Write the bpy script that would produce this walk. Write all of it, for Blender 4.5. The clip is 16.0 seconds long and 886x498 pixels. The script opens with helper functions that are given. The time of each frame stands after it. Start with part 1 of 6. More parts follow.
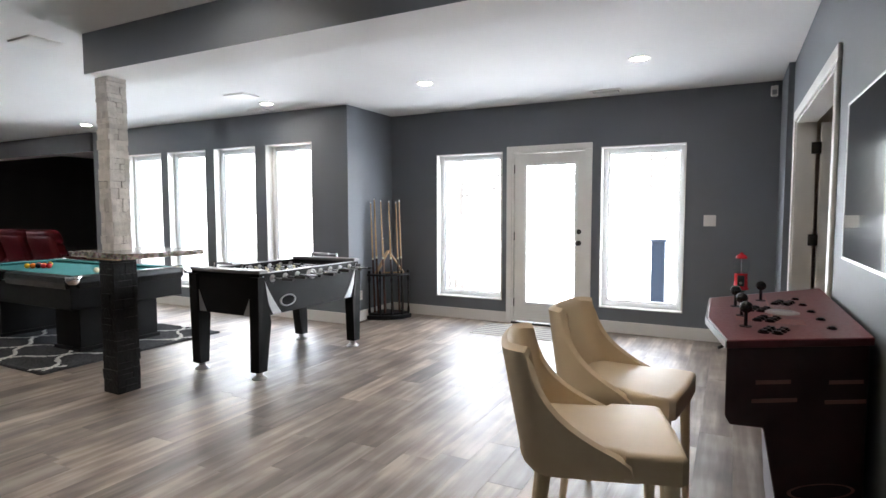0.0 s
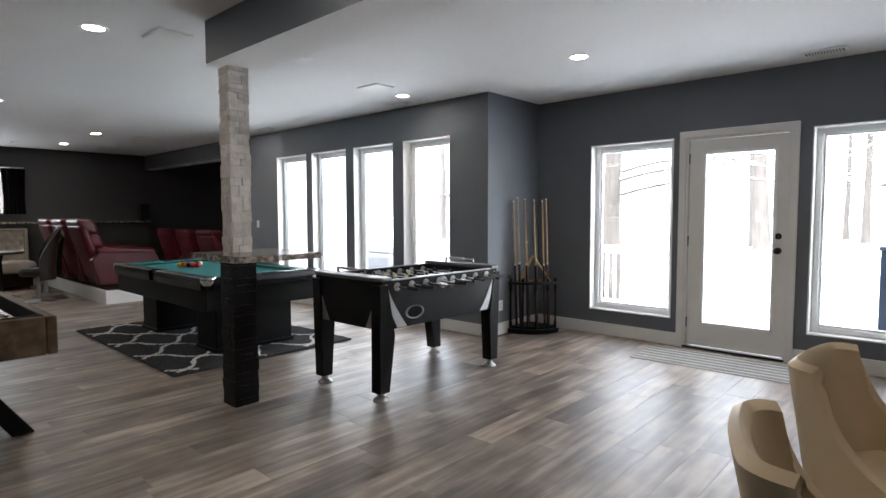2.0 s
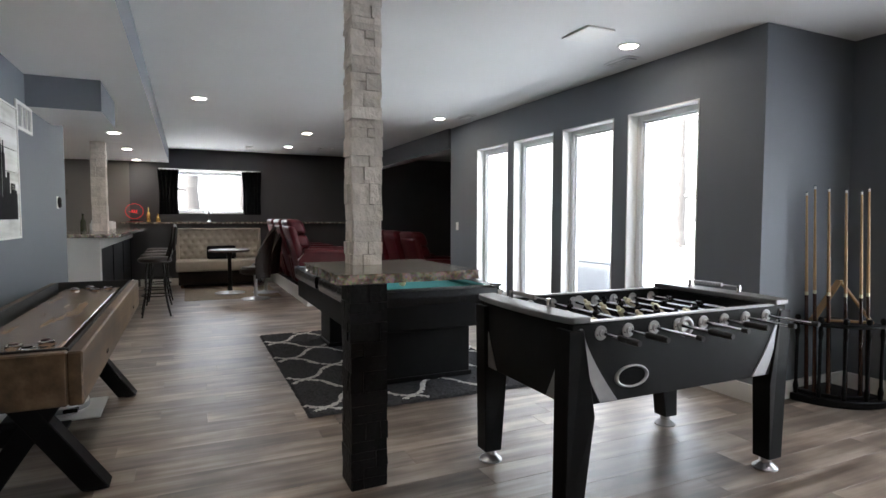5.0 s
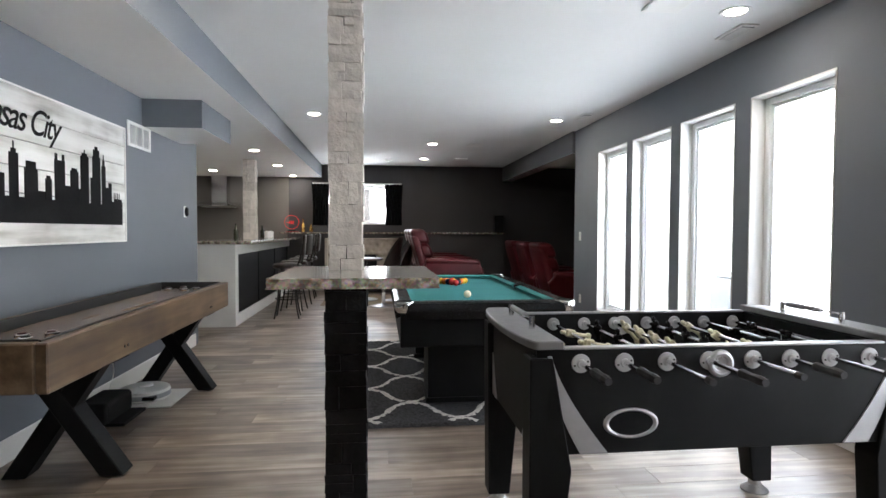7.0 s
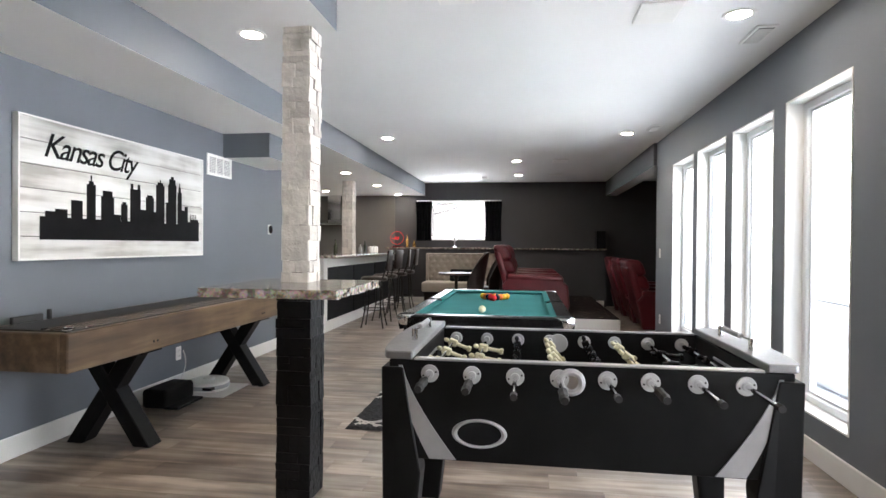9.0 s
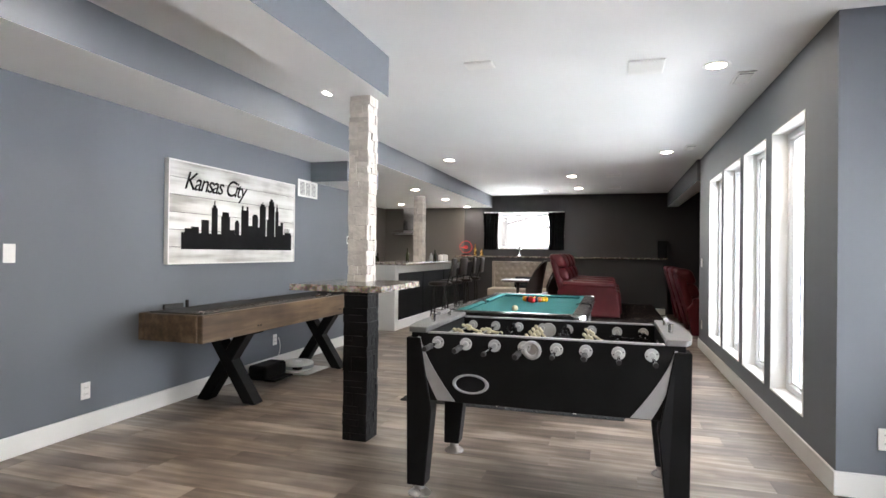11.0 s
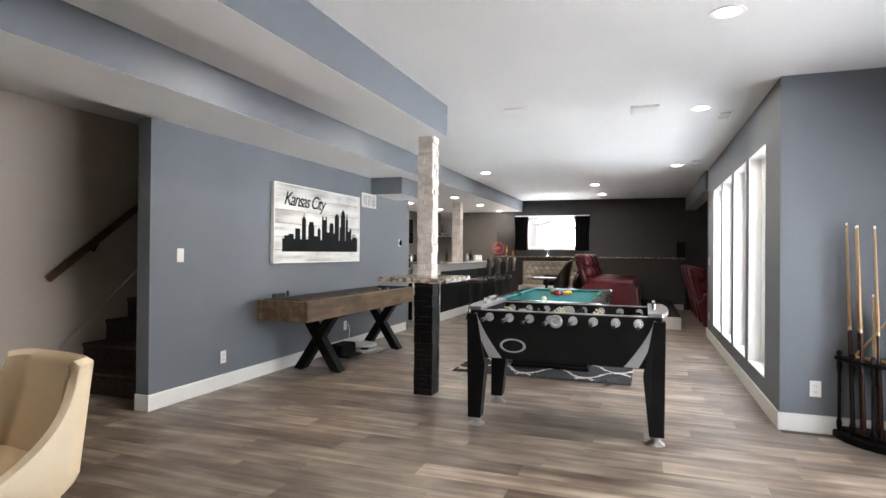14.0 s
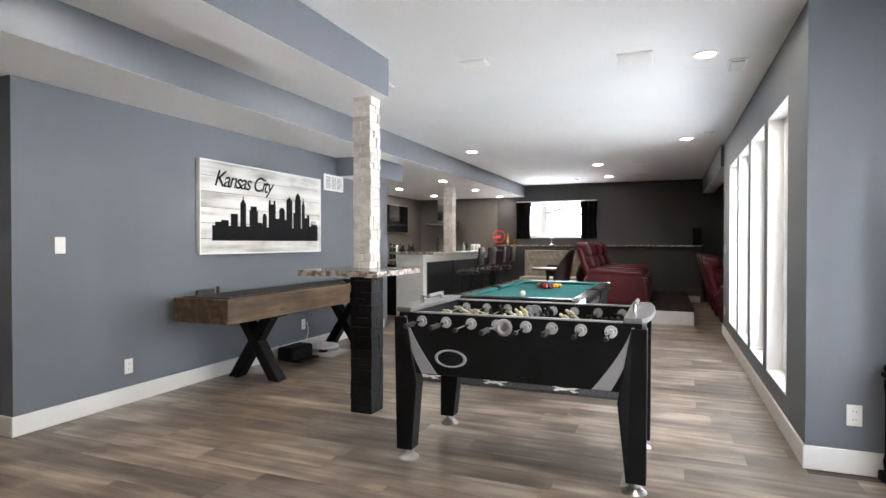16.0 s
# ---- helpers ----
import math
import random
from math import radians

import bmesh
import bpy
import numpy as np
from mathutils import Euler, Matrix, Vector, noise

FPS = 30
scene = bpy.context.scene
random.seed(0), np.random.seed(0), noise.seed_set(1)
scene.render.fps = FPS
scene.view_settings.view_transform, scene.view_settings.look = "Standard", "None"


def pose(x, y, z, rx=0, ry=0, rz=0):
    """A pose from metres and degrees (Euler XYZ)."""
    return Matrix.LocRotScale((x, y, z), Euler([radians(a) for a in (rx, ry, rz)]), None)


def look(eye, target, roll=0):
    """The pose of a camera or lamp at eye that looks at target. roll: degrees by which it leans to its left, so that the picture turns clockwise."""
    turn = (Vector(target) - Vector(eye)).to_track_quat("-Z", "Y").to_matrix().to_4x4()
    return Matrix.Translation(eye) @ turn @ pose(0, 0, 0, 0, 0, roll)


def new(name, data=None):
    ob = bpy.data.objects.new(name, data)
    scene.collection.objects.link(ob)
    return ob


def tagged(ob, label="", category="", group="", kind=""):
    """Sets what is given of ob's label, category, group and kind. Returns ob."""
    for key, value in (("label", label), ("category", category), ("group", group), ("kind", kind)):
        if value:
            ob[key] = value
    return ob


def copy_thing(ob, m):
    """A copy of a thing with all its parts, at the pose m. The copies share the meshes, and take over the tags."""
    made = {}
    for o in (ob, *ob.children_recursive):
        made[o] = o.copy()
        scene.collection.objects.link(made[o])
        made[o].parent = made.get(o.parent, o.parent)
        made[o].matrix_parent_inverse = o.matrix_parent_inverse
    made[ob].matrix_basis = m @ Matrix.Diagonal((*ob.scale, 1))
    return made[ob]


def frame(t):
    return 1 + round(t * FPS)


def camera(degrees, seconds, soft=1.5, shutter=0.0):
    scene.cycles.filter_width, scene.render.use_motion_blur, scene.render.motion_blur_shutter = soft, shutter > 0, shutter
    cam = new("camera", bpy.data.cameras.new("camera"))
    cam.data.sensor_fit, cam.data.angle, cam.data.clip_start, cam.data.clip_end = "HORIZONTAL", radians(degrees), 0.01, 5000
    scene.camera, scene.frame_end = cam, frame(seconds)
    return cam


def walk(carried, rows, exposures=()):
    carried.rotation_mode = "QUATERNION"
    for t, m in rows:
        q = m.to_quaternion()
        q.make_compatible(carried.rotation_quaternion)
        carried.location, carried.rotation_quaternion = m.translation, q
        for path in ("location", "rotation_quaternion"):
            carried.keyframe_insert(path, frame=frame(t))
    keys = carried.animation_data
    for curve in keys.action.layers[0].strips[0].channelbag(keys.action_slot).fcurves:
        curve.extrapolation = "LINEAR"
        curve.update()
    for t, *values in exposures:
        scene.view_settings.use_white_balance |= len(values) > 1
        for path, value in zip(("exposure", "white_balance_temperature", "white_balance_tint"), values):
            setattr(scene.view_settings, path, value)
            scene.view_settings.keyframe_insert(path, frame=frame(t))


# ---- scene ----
cam = camera(76.8, 16.0)
PATH = [
    (0, (0.48, 1.1, 1.352), (-0.438, 2.872, 1.217), -0.1),
    (0.5, (0.363, 1.275, 1.35), (-0.636, 3.002, 1.214), -0.1),
    (1, (0.268, 1.432, 1.347), (-0.814, 3.109, 1.212), -0.1),
    (1.5, (0.19, 1.585, 1.34), (-1.02, 3.172, 1.21), -0.1),
    (2, (0.078, 1.779, 1.327), (-1.269, 3.252, 1.201), -0.2),
    (2.5, (-0.084, 1.935, 1.334), (-1.526, 3.314, 1.209), -0.1),
    (3, (-0.255, 2.137, 1.331), (-1.785, 3.418, 1.209), -0.2),
    (3.5, (-0.423, 2.308, 1.324), (-2.043, 3.476, 1.207), -0.2),
    (6, (-1.188, 3.357, 1.234), (-3.104, 3.924, 1.149), 0.2),
    (6.5, (-1.146, 3.574, 1.208), (-3.104, 3.977, 1.144), 0.2),
    (7, (-1.093, 3.829, 1.239), (-3.08, 4.052, 1.173), 0.2),
    (7.5, (-1.067, 4.098, 1.24), (-3.065, 4.174, 1.182), 0.2),
    (8, (-0.988, 4.345, 1.229), (-2.987, 4.292, 1.196), 0.3),
    (8.5, (-0.96, 4.599, 1.249), (-2.953, 4.428, 1.22), 0.3),
    (9, (-0.919, 4.801, 1.257), (-2.898, 4.508, 1.242), 0.4),
    (9.5, (-0.752, 4.98, 1.257), (-2.711, 4.578, 1.268), 0.6),
    (11.8, (0.252, 5.426, 1.279), (-1.649, 4.804, 1.294), 0.5),
    (12, (0.334, 5.444, 1.277), (-1.565, 4.815, 1.297), 0.5),
    (12.5, (0.565, 5.467, 1.275), (-1.331, 4.831, 1.292), 0.6),
    (13, (0.761, 5.514, 1.29), (-1.134, 4.874, 1.304), 0.5),
    (13.5, (0.961, 5.531, 1.298), (-0.927, 4.872, 1.309), 0.5),
    (14, (1.14, 5.534, 1.281), (-0.742, 4.858, 1.292), 0.5),
    (14.5, (1.251, 5.592, 1.265), (-0.623, 4.893, 1.272), 0.4),
    (15, (1.321, 5.66, 1.261), (-0.546, 4.943, 1.265), 0.2),
    (15.5, (1.166, 5.699, 1.26), (-0.689, 4.952, 1.247), 0.1),
    (15.7, (0.836, 5.718, 1.258), (-1.02, 4.972, 1.242), 0.05),
    (15.9, (0.333, 5.748, 1.255), (-1.523, 5.002, 1.235), 0.05),
    (16, (0.057, 5.764, 1.254), (-1.799, 5.018, 1.231), -0.0),
]
EXPOSURES = [(0.0, 4.96, 6300, 9), (1.0, 4.6, 6300, 9), (1.5, 4.45, 6300, 9), (2.5, 3.98, 6280, 8.5), (3.5, 3.7, 6250, 8), (5.0, 4.28, 6300, 8.5), (6.0, 4.56, 6300, 8.5), (7.0, 4.78, 6300, 8.5), (8.5, 5.1, 6400, 9.5), (9.0, 5.07, 6400, 9.5), (12.0, 5.07, 6600, 10), (16.0, 5.07, 6500, 9.5)]
walk(cam, [(t, look(eye, target, roll)) for t, eye, target, roll in PATH], EXPOSURES)

# ---- light: snowy overcast daylight and recessed ceiling lamps ----
world = bpy.data.worlds.new("overcast_sky")
scene.world = world
world.use_nodes = True
wn = world.node_tree.nodes
sky = wn.new("ShaderNodeTexSky")
sky.sky_type, sky.sun_disc, sky.sun_elevation, sky.sun_rotation = "NISHITA", False, radians(49), radians(204)
sky.air_density, sky.dust_density, sky.ozone_density = 1.0, 1.5, 1.0
soft_sky = wn.new("ShaderNodeHueSaturation")
soft_sky.inputs["Saturation"].default_value = 0.25
world.node_tree.links.new(sky.outputs["Color"], soft_sky.inputs["Color"])
world.node_tree.links.new(soft_sky.outputs["Color"], wn["Background"].inputs["Color"])
wn["Background"].inputs["Strength"].default_value = 0.12
sun = new("sun", bpy.data.lights.new("sun", "SUN"))
sun.data.energy, sun.data.angle, sun.data.color = 2.2, radians(20), (1.0, 0.97, 0.93)
sun.matrix_world = look((10, -22, 28), (0, 0, 0))


def can_light(x, y, z, watts=9.0):
    d = bpy.data.lights.new("can_lamp", "SPOT")
    d.energy, d.spot_size, d.spot_blend, d.shadow_soft_size, d.color = watts, radians(125), 0.6, 0.06, (1.0, 0.76, 0.55)
    ob = new("can_lamp", d)
    ob.matrix_world = pose(x, y, z)
    return ob


# ---- materials ----
def mat(name, color, rough=0.6, metal=0.0, vary=0.08, scale=6.0, bump=0.05, fine=90.0, spec=0.5, island=0.0, stretch=(1, 1, 1), coat=0.0):
    """A painted or plain surface: broad blotches, fine grain relief, small roughness changes."""
    m = bpy.data.materials.new(name)
    m.use_nodes = True
    n, l = m.node_tree.nodes, m.node_tree.links
    b = n["Principled BSDF"]
    b.inputs["Metallic"].default_value = metal
    b.inputs["Specular IOR Level"].default_value = spec
    b.inputs["Coat Weight"].default_value = coat
    tc = n.new("ShaderNodeTexCoord")
    mp = n.new("ShaderNodeMapping")
    mp.inputs["Scale"].default_value = stretch
    l.new(tc.outputs["Object"], mp.inputs["Vector"])
    broad, grain = n.new("ShaderNodeTexNoise"), n.new("ShaderNodeTexNoise")
    for node, sc, de in ((broad, scale, 4.0), (grain, fine, 3.0)):
        node.inputs["Scale"].default_value, node.inputs["Detail"].default_value = sc, de
        l.new(mp.outputs["Vector"], node.inputs["Vector"])
    ramp = n.new("ShaderNodeValToRGB")
    lo, hi = [c * (1 - vary) for c in color], [min(1, c * (1 + vary)) for c in color]
    ramp.color_ramp.elements[0].color, ramp.color_ramp.elements[1].color = (*lo, 1), (*hi, 1)
    ramp.color_ramp.elements[0].position, ramp.color_ramp.elements[1].position = 0.3, 0.7
    l.new(broad.outputs["Fac"], ramp.inputs["Fac"])
    out = ramp.outputs["Color"]
    if island:
        info = n.new("ShaderNodeObjectInfo")
        hs = n.new("ShaderNodeHueSaturation")
        rng = n.new("ShaderNodeMapRange")
        rng.inputs["To Min"].default_value, rng.inputs["To Max"].default_value = 1 - island, 1 + island
        l.new(info.outputs["Random"], rng.inputs["Value"])
        l.new(rng.outputs["Result"], hs.inputs["Value"])
        l.new(out, hs.inputs["Color"])
        out = hs.outputs["Color"]
    l.new(out, b.inputs["Base Color"])
    rr = n.new("ShaderNodeMapRange")
    rr.inputs["To Min"].default_value, rr.inputs["To Max"].default_value = max(0.02, rough - 0.08), min(1, rough + 0.08)
    l.new(grain.outputs["Fac"], rr.inputs["Value"])
    l.new(rr.outputs["Result"], b.inputs["Roughness"])
    if bump:
        bp = n.new("ShaderNodeBump")
        bp.inputs["Strength"].default_value, bp.inputs["Distance"].default_value = bump, 0.01
        l.new(grain.outputs["Fac"], bp.inputs["Height"])
        l.new(bp.outputs["Normal"], b.inputs["Normal"])
    return m


def glowing(name, color, strength):
    m = bpy.data.materials.new(name)
    m.use_nodes = True
    b = m.node_tree.nodes["Principled BSDF"]
    b.inputs["Base Color"].default_value = (*color, 1)
    b.inputs["Emission Color"].default_value = (*color, 1)
    b.inputs["Emission Strength"].default_value = strength
    return m


def glass_mat(name, color=(1, 1, 1), rough=0.0):
    m = bpy.data.materials.new(name)
    m.use_nodes = True
    n, l = m.node_tree.nodes, m.node_tree.links
    clear, gloss, mix, lw = n.new("ShaderNodeBsdfTransparent"), n.new("ShaderNodeBsdfGlossy"), n.new("ShaderNodeMixShader"), n.new("ShaderNodeLayerWeight")
    clear.inputs["Color"].default_value = (*color, 1)
    gloss.inputs["Roughness"].default_value = rough
    power, gain = n.new("ShaderNodeMath"), n.new("ShaderNodeMath")
    power.operation, power.inputs[1].default_value = "POWER", 5.0
    gain.operation, gain.inputs[1].default_value, gain.inputs[2].default_value = "MULTIPLY_ADD", 0.4, 0.025
    l.new(lw.outputs["Facing"], power.inputs[0])
    l.new(power.outputs["Value"], gain.inputs[0])
    l.new(gain.outputs["Value"], mix.inputs["Fac"])
    l.new(clear.outputs["BSDF"], mix.inputs[1])
    l.new(gloss.outputs["BSDF"], mix.inputs[2])
    l.new(mix.outputs["Shader"], n["Material Output"].inputs["Surface"])
    return m


def plank_mat(name, dark, mid, pale, rough, island, along="y", grain=1.0, bump=0.08, joined=False):
    """Wood with streaks along the plank, knots, and a tone of its own for each plank."""
    m = bpy.data.materials.new(name)
    m.use_nodes = True
    n, l = m.node_tree.nodes, m.node_tree.links
    b = n["Principled BSDF"]
    tc, info = n.new("ShaderNodeTexCoord"), n.new("ShaderNodeNewGeometry" if joined else "ShaderNodeObjectInfo")
    tone = info.outputs["Random Per Island" if joined else "Random"]
    shift = n.new("ShaderNodeVectorMath")
    shift.operation = "MULTIPLY_ADD"
    comb = n.new("ShaderNodeCombineXYZ")
    for k in "XYZ":
        l.new(tone, comb.inputs[k])
    l.new(comb.outputs["Vector"], shift.inputs[0])
    shift.inputs[1].default_value = (37.0, 53.0, 11.0)
    l.new(tc.outputs["Object"], shift.inputs[2])
    mp = n.new("ShaderNodeMapping")
    mp.inputs["Scale"].default_value = {"x": (0.09, 1, 1), "y": (1, 0.09, 1), "z": (1, 1, 0.09)}[along]
    l.new(shift.outputs["Vector"], mp.inputs["Vector"])
    streak, fine, blot = (n.new("ShaderNodeTexNoise") for _ in range(3))
    for node, sc, de, src in ((streak, 16 * grain, 6, mp), (fine, 90 * grain, 4, mp), (blot, 2.2, 3, shift)):
        node.inputs["Scale"].default_value, node.inputs["Detail"].default_value = sc, de
        l.new(src.outputs["Vector"], node.inputs["Vector"])
    add = n.new("ShaderNodeMath")
    add.operation = "MULTIPLY_ADD"
    add.inputs[1].default_value, add.inputs[2].default_value = 0.45, 0.0
    l.new(blot.outputs["Fac"], add.inputs[0])
    add2 = n.new("ShaderNodeMath")
    add2.operation = "MULTIPLY_ADD"
    add2.inputs[1].default_value = 0.55
    l.new(streak.outputs["Fac"], add2.inputs[0])
    l.new(add.outputs["Value"], add2.inputs[2])
    ramp = n.new("ShaderNodeValToRGB")
    e = ramp.color_ramp.elements
    e[0].position, e[1].position = 0.38, 0.62
    e[0].color, e[1].color = (*dark, 1), (*pale, 1)
    e.new(0.5).color = (*mid, 1)
    l.new(add2.outputs["Value"], ramp.inputs["Fac"])
    hs, rng = n.new("ShaderNodeHueSaturation"), n.new("ShaderNodeMapRange")
    rng.inputs["To Min"].default_value, rng.inputs["To Max"].default_value = 1 - island, 1 + island
    l.new(tone, rng.inputs["Value"])
    l.new(rng.outputs["Result"], hs.inputs["Value"])
    l.new(ramp.outputs["Color"], hs.inputs["Color"])
    l.new(hs.outputs["Color"], b.inputs["Base Color"])
    rr = n.new("ShaderNodeMapRange")
    rr.inputs["To Min"].default_value, rr.inputs["To Max"].default_value = rough - 0.07, rough + 0.1
    l.new(streak.outputs["Fac"], rr.inputs["Value"])
    l.new(rr.outputs["Result"], b.inputs["Roughness"])
    bp = n.new("ShaderNodeBump")
    bp.inputs["Strength"].default_value, bp.inputs["Distance"].default_value = bump, 0.004
    l.new(fine.outputs["Fac"], bp.inputs["Height"])
    l.new(bp.outputs["Normal"], b.inputs["Normal"])
    return m


def granite_mat(name, base, dark, pale, rough=0.15):
    m = mat(name, base, rough, vary=0.2, scale=9, bump=0.0, coat=0.3)
    n, l = m.node_tree.nodes, m.node_tree.links
    b = n["Principled BSDF"]
    old = b.inputs["Base Color"].links[0].from_socket
    tc, vo, no = n.new("ShaderNodeTexCoord"), n.new("ShaderNodeTexVoronoi"), n.new("ShaderNodeTexNoise")
    vo.inputs["Scale"].default_value, no.inputs["Scale"].default_value, no.inputs["Detail"].default_value = 120, 28, 8
    for node in (vo, no):
        l.new(tc.outputs["Object"], node.inputs["Vector"])
    ramp = n.new("ShaderNodeValToRGB")
    e = ramp.color_ramp.elements
    e[0].position, e[1].position = 0.42, 0.58
    e[0].color, e[1].color = (*dark, 1), (*pale, 1)
    e.new(0.5).color = (*base, 1)
    l.new(no.outputs["Fac"], ramp.inputs["Fac"])
    mix = n.new("ShaderNodeMixRGB")
    mix.inputs["Fac"].default_value = 0.65
    l.new(old, mix.inputs["Color1"])
    l.new(ramp.outputs["Color"], mix.inputs["Color2"])
    mix2 = n.new("ShaderNodeMixRGB")
    mix2.blend_type, mix2.inputs["Fac"].default_value = "MULTIPLY", 0.4
    l.new(mix.outputs["Color"], mix2.inputs["Color1"])
    l.new(vo.outputs["Color"], mix2.inputs["Color2"])
    l.new(mix2.outputs["Color"], b.inputs["Base Color"])
    return m


